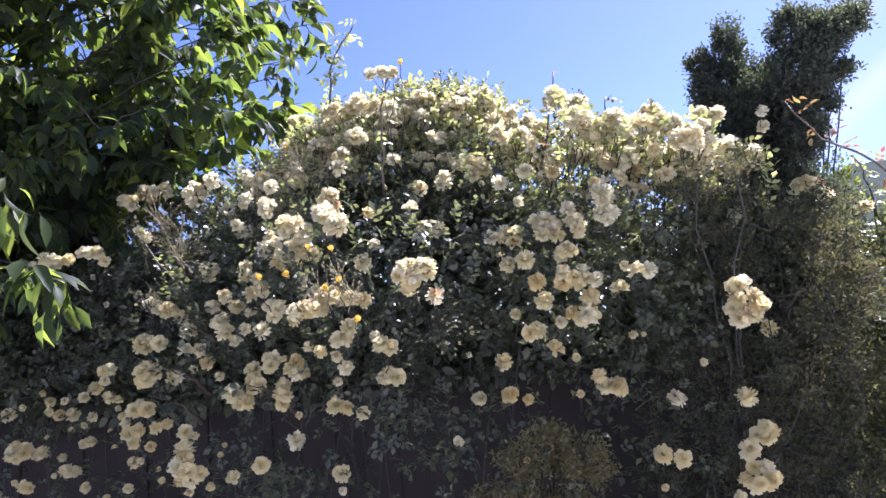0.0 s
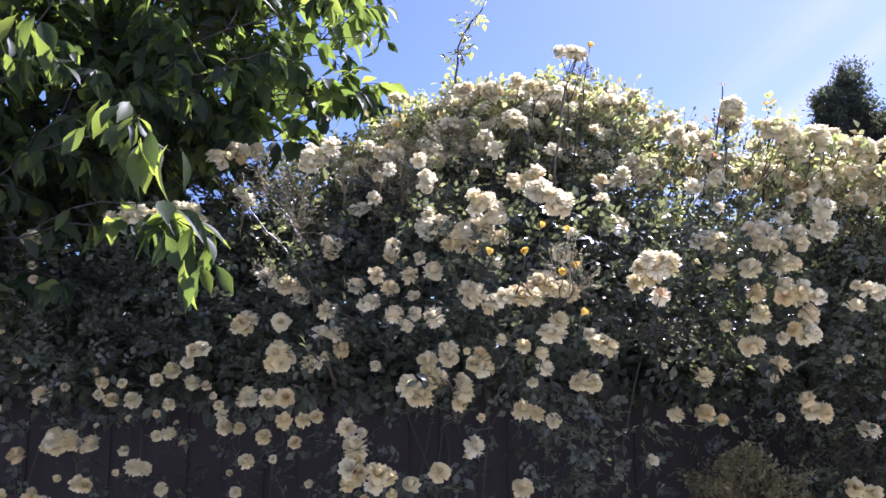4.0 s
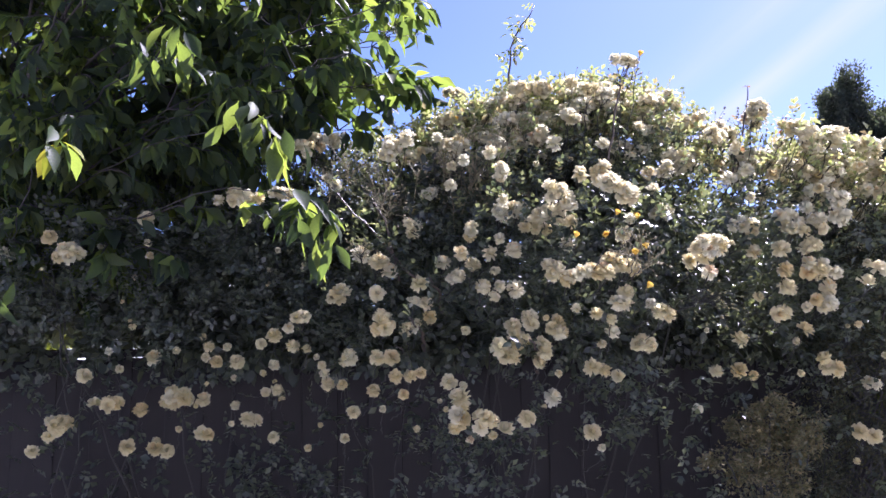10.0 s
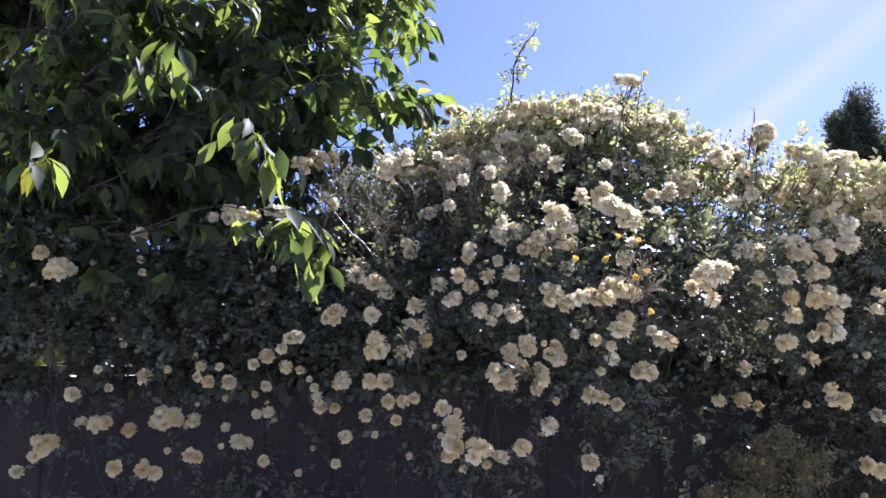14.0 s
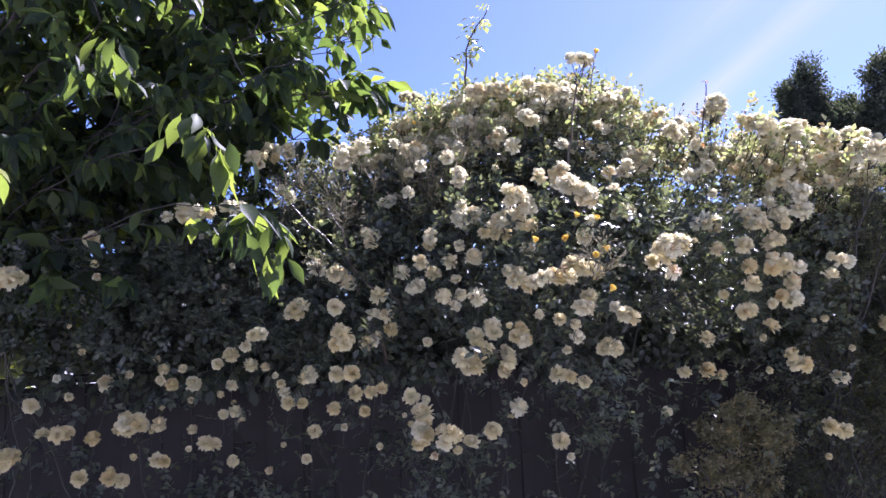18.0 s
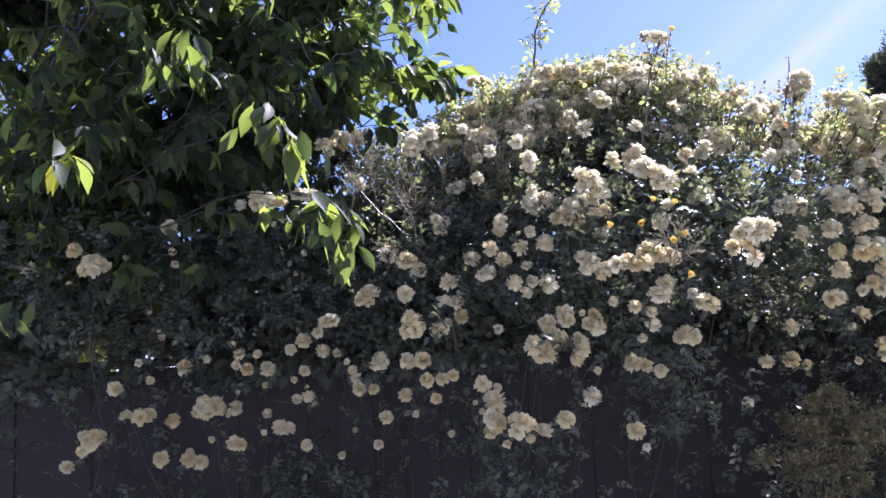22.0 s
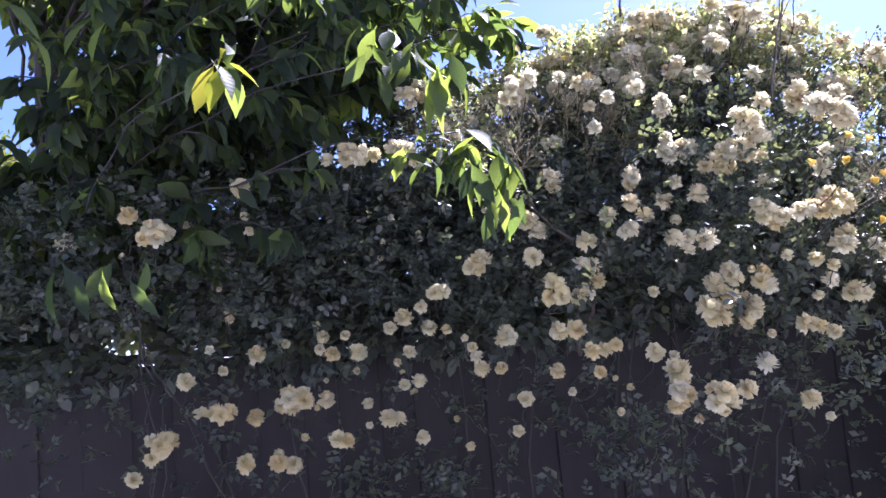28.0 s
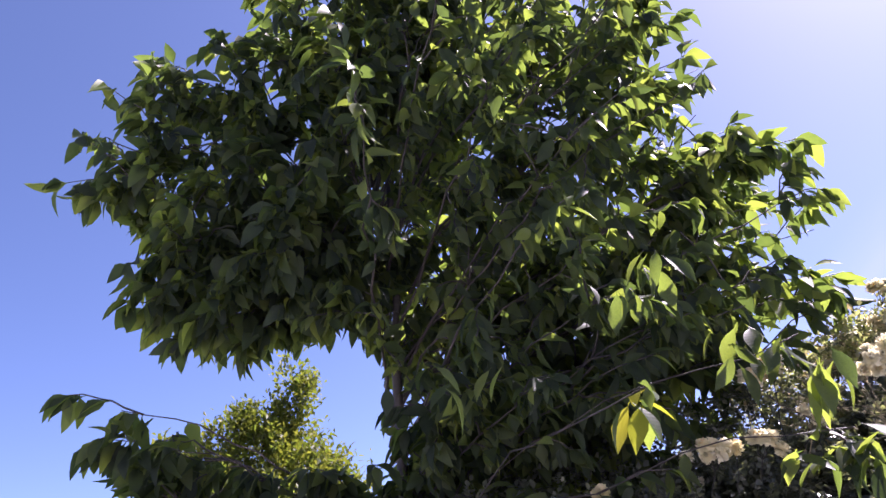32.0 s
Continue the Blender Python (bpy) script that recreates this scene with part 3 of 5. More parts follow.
CLUSTERS_I = [  # x, y, z of a flower cluster, half its width and height
    (-0.37, 2.48, 1.42, 0.034, 0.031), (-0.36, 2.55, 2.11, 0.030, 0.020), (-0.35, 2.44, 1.50, 0.017, 0.011), (-0.35, 3.00, 2.37, 0.049, 0.047),
    (-0.35, 2.37, 2.04, 0.038, 0.034), (-0.35, 2.36, 1.77, 0.037, 0.033), (-0.34, 2.38, 1.58, 0.022, 0.019), (-0.34, 2.83, 2.30, 0.033, 0.029),
    (-0.33, 2.46, 2.09, 0.039, 0.043), (-0.33, 2.47, 1.41, 0.023, 0.025), (-0.32, 2.42, 1.54, 0.026, 0.019), (-0.32, 2.37, 1.63, 0.037, 0.028),
    (-0.31, 2.33, 2.00, 0.049, 0.043), (-0.30, 2.96, 2.34, 0.034, 0.029), (-0.29, 2.38, 1.76, 0.037, 0.028), (-0.29, 2.37, 1.67, 0.035, 0.021),
    (-0.28, 3.13, 2.63, 0.055, 0.038), (-0.28, 2.47, 1.39, 0.021, 0.027), (-0.26, 2.86, 2.42, 0.041, 0.034),
]
CLUSTERS_J = [  # x, y, z of a flower cluster, half its width and height
    (-0.24, 2.86, 2.57, 0.035, 0.028), (-0.24, 2.40, 1.75, 0.025, 0.029), (-0.24, 2.47, 1.88, 0.035, 0.033), (-0.21, 2.35, 1.63, 0.021, 0.019),
    (-0.21, 2.49, 2.05, 0.024, 0.024), (-0.20, 2.49, 1.94, 0.022, 0.018), (-0.19, 2.80, 2.52, 0.051, 0.030), (-0.18, 2.34, 1.60, 0.038, 0.032),
    (-0.18, 2.48, 1.50, 0.041, 0.037), (-0.13, 2.80, 2.51, 0.042, 0.028), (-0.13, 2.62, 2.58, 0.062, 0.022), (-0.09, 2.30, 1.77, 0.027, 0.019),
    (-0.07, 2.55, 2.06, 0.029, 0.015), (-0.07, 2.24, 1.81, 0.067, 0.051), (-0.03, 2.60, 1.99, 0.049, 0.029), (-0.03, 2.65, 2.15, 0.030, 0.030),
    (-0.01, 2.31, 1.74, 0.033, 0.019), (0.02, 2.61, 1.99, 0.030, 0.026), (0.02, 2.47, 1.27, 0.016, 0.016),
]
CLUSTERS_K = [  # x, y, z of a flower cluster, half its width and height
    (0.06, 2.69, 2.18, 0.031, 0.037), (0.10, 2.47, 1.40, 0.025, 0.021), (0.17, 2.78, 2.24, 0.068, 0.054), (0.19, 2.45, 1.92, 0.025, 0.021),
    (0.19, 2.45, 1.51, 0.031, 0.025), (0.20, 2.48, 1.40, 0.034, 0.025), (0.23, 2.40, 1.82, 0.027, 0.021), (0.24, 3.04, 2.43, 0.054, 0.046),
    (0.24, 2.40, 1.66, 0.021, 0.021), (0.25, 2.55, 2.12, 0.029, 0.027), (0.26, 2.46, 1.92, 0.045, 0.037), (0.26, 2.48, 1.38, 0.019, 0.019),
    (0.28, 2.69, 2.33, 0.035, 0.040), (0.28, 2.32, 1.82, 0.035, 0.025), (0.29, 2.37, 1.60, 0.036, 0.031), (0.30, 2.49, 2.04, 0.022, 0.018),
    (0.31, 2.34, 1.75, 0.031, 0.019), (0.33, 2.36, 1.69, 0.032, 0.019), (0.34, 2.30, 1.54, 0.029, 0.027),
]
CLUSTERS_L = [  # x, y, z of a flower cluster, half its width and height
    (0.34, 2.56, 2.16, 0.030, 0.022), (0.36, 2.39, 1.95, 0.043, 0.032), (0.37, 2.32, 1.62, 0.021, 0.019), (0.37, 2.36, 1.90, 0.043, 0.032),
    (0.40, 2.36, 1.93, 0.018, 0.027), (0.41, 2.35, 1.84, 0.041, 0.037), (0.42, 2.34, 1.76, 0.058, 0.039), (0.43, 2.53, 2.14, 0.030, 0.020),
    (0.44, 2.33, 1.64, 0.049, 0.038), (0.44, 2.37, 1.98, 0.028, 0.022), (0.45, 2.35, 1.92, 0.039, 0.037), (0.47, 2.33, 1.69, 0.032, 0.022),
    (0.48, 2.38, 1.44, 0.026, 0.024), (0.49, 2.31, 1.74, 0.025, 0.022), (0.50, 2.70, 2.44, 0.049, 0.054), (0.52, 2.40, 1.40, 0.044, 0.031),
    (0.54, 2.23, 1.70, 0.028, 0.021), (0.55, 2.36, 2.01, 0.037, 0.041), (0.55, 2.43, 2.07, 0.021, 0.015),
]
CLUSTERS_M = [  # x, y, z of a flower cluster, half its width and height
    (0.56, 2.36, 1.95, 0.037, 0.037), (0.57, 2.25, 1.77, 0.016, 0.014), (0.59, 2.33, 1.56, 0.013, 0.017), (0.60, 2.24, 1.75, 0.027, 0.021),
    (0.61, 2.87, 2.47, 0.055, 0.044), (0.64, 2.25, 1.75, 0.026, 0.017), (0.67, 2.45, 1.17, 0.030, 0.030), (0.69, 2.59, 2.15, 0.031, 0.025),
    (0.73, 2.45, 1.15, 0.032, 0.024), (0.74, 2.46, 1.34, 0.036, 0.028), (0.80, 2.24, 2.14, 0.049, 0.043), (0.80, 2.65, 2.32, 0.054, 0.031),
    (0.83, 2.50, 2.26, 0.058, 0.037), (0.84, 2.62, 2.35, 0.044, 0.026), (0.87, 2.38, 1.03, 0.023, 0.019), (0.88, 2.18, 1.61, 0.064, 0.055),
    (0.88, 2.20, 1.68, 0.040, 0.024), (0.92, 2.38, 1.17, 0.034, 0.029), (0.93, 2.38, 1.09, 0.063, 0.048),
]
CLUSTERS_N = [  # x, y, z of a flower cluster, half its width and height
    (0.94, 2.39, 1.33, 0.034, 0.032), (0.96, 2.53, 2.29, 0.036, 0.030), (0.97, 2.38, 1.22, 0.042, 0.038), (1.00, 2.49, 2.27, 0.042, 0.032),
    (1.13, 2.60, 1.53, 0.031, 0.023), (1.23, 2.62, 2.31, 0.024, 0.015), (1.24, 2.65, 2.26, 0.026, 0.022), (1.42, 2.75, 2.05, 0.058, 0.030),
    (1.47, 2.75, 2.00, 0.046, 0.032), (1.64, 2.80, 1.94, 0.036, 0.029),
]
CLUSTERS = CLUSTERS_A + CLUSTERS_B + CLUSTERS_C + CLUSTERS_D + CLUSTERS_E + CLUSTERS_F + CLUSTERS_G + CLUSTERS_H + CLUSTERS_I + CLUSTERS_J + CLUSTERS_K + CLUSTERS_L + CLUSTERS_M + CLUSTERS_N


def hedge_front(x, z):
    """How far the face of the rose stands from the starting point."""
    left = np.clip((-x - 0.35) / 1.1, 0, 1)
    y = 2.42 + 0.72 * left * left * (3 - 2 * left)
    shelf = 1.7 - 0.55 * np.clip((x + 0.3) / 0.4, 0, 1) - 0.45 * np.clip((x - 0.5) / 0.4, 0, 1)
    y = y + 0.18 * np.exp(-((x + 0.78) / 0.22) ** 2) * np.clip((z - 1.8) / 0.2, 0, 1)
    y = y + shelf * np.clip(z - 1.98, 0, 0.32) + 0.8 * np.clip(z - 2.3, 0, 1) + 0.25 * np.clip(1.2 - z, 0, 1.2)
    y = np.minimum(y + 0.28 * np.clip((x - 0.8) / 0.3, 0, 1) + 0.15 * np.clip((x - 1.6) / 0.4, 0, 1), 3.55)
    return y


def hedge_top(x):
    return np.interp(x, [-2.9, -2.2, -1.7, -1.3, -0.9, -0.6, -0.2, 0.15, 0.3, 0.42, 0.55, 0.75, 0.95, 1.12, 1.25, 1.6, 1.75, 2.0, 2.4, 3.1], [1.9, 2.12, 2.26, 2.37, 2.49, 2.60, 2.66, 2.66, 2.58, 2.42, 2.38, 2.31, 2.27, 2.22, 2.03, 1.95, 2.0, 2.06, 1.96, 1.85])


def low_gaps(x, z, rng):
    """Few leaves hang below the top of the fence, most of them in loose clumps."""
    clump = np.sin(5.1 * x + 2.0) * np.sin(6.3 * z + 3.0 * x) > 0.45
    return (z > 1.56 + 0.06 * np.sin(7.0 * x)) | (rng.uniform(size=len(x)) < np.where(clump, 0.4, 0.08) * np.where(x < -2.3, 0.3, 1.0))


def hedge_points(n, rng, deep=1.0):
    """Points in the body of the rose, densest at its face, in clumps."""
    x = rng.uniform(-2.7, 2.75, n * 3)
    top = hedge_top(x)
    z = 0.15 + (top - 0.15) * rng.uniform(0, 1, n * 3) ** 0.75
    f = hedge_front(x, z)
    back = np.where(z < FENCE_TOP + 0.02, FENCE_Y - 0.05, 3.75)
    y = f + (back - f) * rng.uniform(0, 1, n * 3) ** 1.3 * deep
    p = np.stack([x, y, z], 1)
    keep = fbm(p, 3.1, 4.0) + 0.6 * fbm(p, 8.0, 9.0) > rng.uniform(-0.75, 0.25, n * 3)
    keep &= (z < top - 0.26) | (x < -1.0) | (rng.uniform(size=n * 3) < 0.25)
    keep &= low_gaps(x, z, rng)
    return p[keep][:n]


ROSES = [thing("climbing_rose", (x, 3.3, 0.0), text, "rose bush", "roses along the fence") for x, text in (
    (-1.7, "climbing rose with sparse cream blooms shaded by the cherry tree"),
    (-0.75, "tall climbing rose with cream double blooms and dry spent sprays"),
    (0.0, "tall climbing rose smothered in cream blooms and yellow buds"),
    (0.9, "climbing rose with white double blooms tumbling over a fence"),
    (2.1, "sparse climbing rose with a long arching cane beside the evergreen"))]


ROSE_EDGES = (-1.15, -0.4, 0.3, 1.6)


def rose_at(x):
    return ROSES[sum(x >= edge for edge in ROSE_EDGES)]


def to_rose(ob):
    return Matrix.Translation(-ob.location)



def pinnate(pos, out_dir, rng, size, up=(0.0, -0.35, 1.0), spread=0.55):
    """Compound leaves: five leaflets along a stalk."""
    n = len(pos)
    ax = unit(out_dir + rng.normal(size=(n, 3)) * 0.65)
    up = unit(np.array(up) + rng.normal(size=(n, 3)) * spread)
    s, a, nn = frames_of(ax, up)
    P, A, N, S = [], [], [], []
    for along, side, sc in ((1.0, 0.0, 1.0), (0.62, 0.9, 0.85), (0.62, -0.9, 0.85), (0.25, 1.0, 0.7), (0.25, -1.0, 0.7)):
        L = size[:, None]
        P.append(pos + a * along * L * 1.7)
        A.append(unit(a * (1.0 if side == 0 else 0.55) + s * side + nn * rng.normal(size=(n, 1)) * 0.25))
        N.append(unit(nn + rng.normal(size=(n, 3)) * 0.55 * spread))
        S.append(size * sc * rng.uniform(0.85, 1.15, n))
    return np.concatenate(P), np.concatenate(A), np.concatenate(N), np.concatenate(S)


FENCE_GAPS = [(-2.27, -0.20, 1.56, 0.035, 0.025), (-2.10, -0.17, 1.655, 0.022, 0.012), (-1.997, -0.13, 1.522, 0.024, 0.024)]  # small breaks in the leaves above the fence


def off_gaps(p, margin):
    ok = np.ones(len(p), bool)
    for gap_x, lean, gap_z, w, h in FENCE_GAPS:
        ok &= ~((np.abs(p[:, 0] - gap_x - lean * (p[:, 1] - FENCE_Y)) < w + margin) & (np.abs(p[:, 2] - gap_z) < h + margin))
    return ok


def leaf_parts(name, p, out_dir, rng, lo, hi, mat, label, template):
    p = p[off_gaps(p, hi * 0.6)]
    split = p[:, 0] + rng.normal(0, 0.1, len(p))
    for ob, a, b in zip(ROSES, (-9, *ROSE_EDGES), (*ROSE_EDGES, 9)):
        q = p[(split >= a) & (split < b)]
        sc = scatter(template, *pinnate(q, np.tile(np.array(out_dir, float), (len(q), 1)), rng, rng.uniform(lo, hi, len(q))))
        tagged(part(name, as_mesh(name, sc[0], sc[1], mat), ob, to_rose(ob), label), kind="stuff")


def rose_foliage():
    rng = np.random.default_rng(21)
    leaf_parts("foliage", hedge_points(12000, rng, 0.7), (0.0, -0.75, 0.1), rng, 0.022, 0.034, ROSE_LEAF, "dark glossy green rose leaves", MID_LEAF)
    # the thick old growth behind
    n = 9000
    x = rng.uniform(-2.75, 2.8, n)
    z = 0.2 + (hedge_top(x) - 0.42) * rng.uniform(0, 1, n) ** 0.7
    f = hedge_front(x, z) + 0.22
    y = f + rng.uniform(0, 1, n) * np.maximum(np.where(z < FENCE_TOP + 0.05, FENCE_Y - 0.08, 3.85) - f, 0.02)
    low = low_gaps(x, z, rng)
    leaf_parts("inner_foliage", np.stack([x, y, z], 1)[low], (0.0, -0.5, -0.2), rng, 0.036, 0.048, ROSE_LEAF, "dark inner leaves", MID_LEAF)
    n = 15000
    x = np.where(rng.uniform(size=n) < 0.8, rng.uniform(-3.0, 3.0, n), rng.uniform(-2.35, -0.3, n))
    z = rng.uniform(np.where(x > -1.88, 1.49, 1.56), np.maximum(hedge_top(x) - 0.2, 1.7))
    right = rng.uniform(size=n) < 0.16
    x = np.where(right, rng.uniform(-0.1, 0.95, n), x)
    z = np.where(right, rng.uniform(1.85, np.maximum(hedge_top(x) - 0.1, 1.86)), z)
    z = np.where((rng.uniform(size=n) < 0.14) & (x > -2.9), rng.uniform(1.48, 1.6, n), z)
    y = np.where(x < -0.9, rng.uniform(3.55, 3.95, n), rng.uniform(3.3, 3.9, n))
    y = np.where(z < FENCE_TOP + 0.06, np.minimum(y, FENCE_Y - 0.08), y)
    leaf_parts("old_foliage", np.stack([x, y, z], 1), (0.0, -0.4, -0.3), rng, 0.05, 0.068, ROSE_LEAF, "dense dark leaves over the fence", BACK_LEAF)
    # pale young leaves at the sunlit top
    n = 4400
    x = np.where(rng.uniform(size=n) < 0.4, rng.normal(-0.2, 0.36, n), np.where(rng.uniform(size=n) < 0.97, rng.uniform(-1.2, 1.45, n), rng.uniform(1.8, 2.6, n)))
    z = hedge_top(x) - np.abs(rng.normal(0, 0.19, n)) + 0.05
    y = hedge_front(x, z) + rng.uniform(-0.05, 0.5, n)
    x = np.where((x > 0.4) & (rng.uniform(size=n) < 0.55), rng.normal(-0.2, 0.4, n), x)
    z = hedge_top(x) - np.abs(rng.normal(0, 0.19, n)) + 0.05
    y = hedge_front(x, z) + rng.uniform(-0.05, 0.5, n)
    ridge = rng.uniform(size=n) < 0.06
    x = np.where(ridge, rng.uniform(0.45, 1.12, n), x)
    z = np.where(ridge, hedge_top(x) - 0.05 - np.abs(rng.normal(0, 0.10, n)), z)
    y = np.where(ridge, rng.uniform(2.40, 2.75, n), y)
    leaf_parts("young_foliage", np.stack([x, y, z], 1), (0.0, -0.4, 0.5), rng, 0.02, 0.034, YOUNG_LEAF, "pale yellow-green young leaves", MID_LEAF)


rose_foliage()


def rose_canes():
    rng = np.random.default_rng(5)
    for i in range(26):
        x0 = rng.uniform(-2.3, 2.4)
        x1 = x0 + rng.uniform(-0.7, 0.7)
        z1 = hedge_top(x1) - rng.uniform(0.0, 0.5)
        a = np.array([x0, 3.35 + rng.uniform(-0.1, 0.12), 0.0])
        b = np.array([x1, hedge_front(x1, z1) + rng.uniform(0.15, 0.4), z1])
        p = bend(a, b, 0.25, 0.02, 14, rng)
        p[:, 1] = np.minimum(p[:, 1], np.where(p[:, 2] < FENCE_TOP + 0.03, FENCE_Y - 0.05, 9))
        v, f = tube(p, np.linspace(rng.uniform(0.004, 0.007), 0.002, 14), 5)
        ob = rose_at(x0)
        part("cane", as_mesh("cane", v, f, CANE), ob, to_rose(ob))


rose_canes()


def bloom_mesh(name, mats, rings, seed):
    """A double rose, one unit in radius, facing +z. rings: petals, tilt, length, width, curl inwards, material."""
    rng = np.random.default_rng(seed)
    V, F, I = [], [], []
    for petals, tilt, length, width, curl, slot in rings:
        ph = rng.uniform(0, 6.28)
        for k in range(petals):
            a = ph + 6.283 * k / petals + rng.uniform(-0.6, 0.6)
            t = radians(tilt + rng.uniform(-21, 21))
            L, W = length * rng.uniform(0.8, 1.12), width * rng.uniform(0.85, 1.2)
            base = len(V)
            twist = rng.uniform(-0.3, 0.3)
            r_at, z_at, prev = 0.05, 0.0, 0.0
            for j, y in enumerate((0.0, 0.6, 1.0)):
                ang = t + curl * (y - 0.35)
                r_at += L * (y - prev) * math.cos(ang)
                z_at += L * (y - prev) * math.sin(ang)
                prev = y
                w = W * (0.3, 1.1, 0.95)[j]
                for sx in (-1, 0, 1):
                    xx = sx * w * 0.5
                    c = 0.32 * abs(sx) * w * (1 - 0.5 * y)
                    ruffle = rng.normal(0, 0.09) if y > 0.7 else 0.0
                    ruffle += 0.06 * (1 - abs(sx)) if y > 0.7 else 0.0
                    ro = r_at - c * math.sin(ang) + ruffle * math.sin(ang) + twist * xx * y * 0.5
                    zo = z_at + c * math.cos(ang) + ruffle * math.cos(ang) + twist * xx * y
                    V.append((ro * math.cos(a) - xx * math.sin(a), ro * math.sin(a) + xx * math.cos(a), zo))
            for j in range(2):
                for s in range(2):
                    q = base + 3 * j + s
                    F.append((q, q + 1, q + 4, q + 3))
                    I.append(slot)
    v, f = tube([(0, 0, -0.45), (0, 0, -0.15), (0, 0, 0.0)], [0.04, 0.13, 0.16], 6)
    k = len(V)
    F += [tuple(k + j for j in q) for q in f]
    I += [2] * len(f)
    return as_mesh(name, np.concatenate([np.array(V), v]), F, mats, I)


POMPON = [(10, -42, 0.84, 0.52, -0.5, 0), (12, -20, 0.95, 0.50, -0.2, 0), (13, 0, 1.0, 0.48, 0.1, 0), (13, 18, 1.0, 0.46, 0.3, 0), (12, 36, 0.98, 0.43, 0.4, 0), (11, 52, 0.95, 0.40, 0.4, 0), (9, 67, 0.92, 0.37, 0.3, 1), (7, 81, 0.88, 0.33, 0.2, 1)]
ROSETTE = [(11, -26, 0.92, 0.54, -0.5, 0), (12, -3, 1.0, 0.52, -0.1, 0), (12, 18, 1.0, 0.49, 0.3, 0), (12, 38, 0.95, 0.45, 0.5, 0), (11, 56, 0.88, 0.40, 0.5, 0), (9, 73, 0.82, 0.35, 0.3, 1), (6, 84, 0.76, 0.3, 0.2, 1)]
CUPPED = [(10, 0, 1.0, 0.60, 0.3, 0), (11, 20, 1.0, 0.55, 0.6, 0), (11, 40, 1.0, 0.47, 0.7, 0), (10, 58, 0.95, 0.40, 0.6, 0), (9, 76, 0.88, 0.34, 0.4, 1)]
SPENT = [(9, -32, 1.0, 0.50, -0.8, 0), (10, -6, 0.95, 0.46, -0.4, 0), (9, 22, 0.85, 0.40, 0.0, 1), (8, 58, 0.7, 0.32, 0.3, 1)]
IVORY_BLOOMS = [bloom_mesh("bloom", [PETAL, heart, BUD_GREEN], rings, k) for rings, heart, k in ((POMPON, PETAL, 1), (POMPON, HEART_PETAL, 2), (ROSETTE, PETAL, 3), (CUPPED, HEART_PETAL, 4), (SPENT, SPENT_PETAL, 6))]
SHADE_BUFF_BLOOMS = [bloom_mesh("bloom", [SHADE_BUFF_PETAL, heart, BUD_GREEN], rings, k) for rings, heart, k in ((POMPON, SHADE_BUFF_PETAL, 11), (POMPON, HEART_PETAL, 12), (ROSETTE, SHADE_BUFF_PETAL, 13), (CUPPED, HEART_PETAL, 14), (SPENT, SPENT_PETAL, 16))]
TOP_BLOOMS = [
    bloom_mesh("bloom", [PETAL, HEART_PETAL, BUD_GREEN], [(8, 0, 1.0, 0.75, 0.2, 0), (8, 28, 1.0, 0.66, 0.5, 0), (7, 54, 0.95, 0.55, 0.5, 0), (6, 74, 0.88, 0.45, 0.4, 1)], 9),
    bloom_mesh("bloom", [PETAL, PETAL, BUD_GREEN], [(9, -18, 0.95, 0.62, -0.3, 0), (9, 10, 1.0, 0.6, 0.3, 0), (8, 38, 0.98, 0.54, 0.5, 0), (7, 64, 0.9, 0.45, 0.5, 0)], 10),
]
YELLOW_BUD = bloom_mesh("yellow_bud", [YELLOW_PETAL, YELLOW_PETAL, BUD_GREEN], [(5, 62, 1.0, 0.8, 0.5, 0), (5, 72, 1.0, 0.65, 0.4, 0), (4, 84, 0.95, 0.5, 0.2, 0)], 8)


def aim(at, direction, size, spin):
    q = Vector(direction).to_track_quat("Z", "Y").to_matrix().to_4x4()
    return Matrix.Translation(at) @ q @ Matrix.Rotation(spin, 4, "Z") @ Matrix.Diagonal((size, size, size, 1))


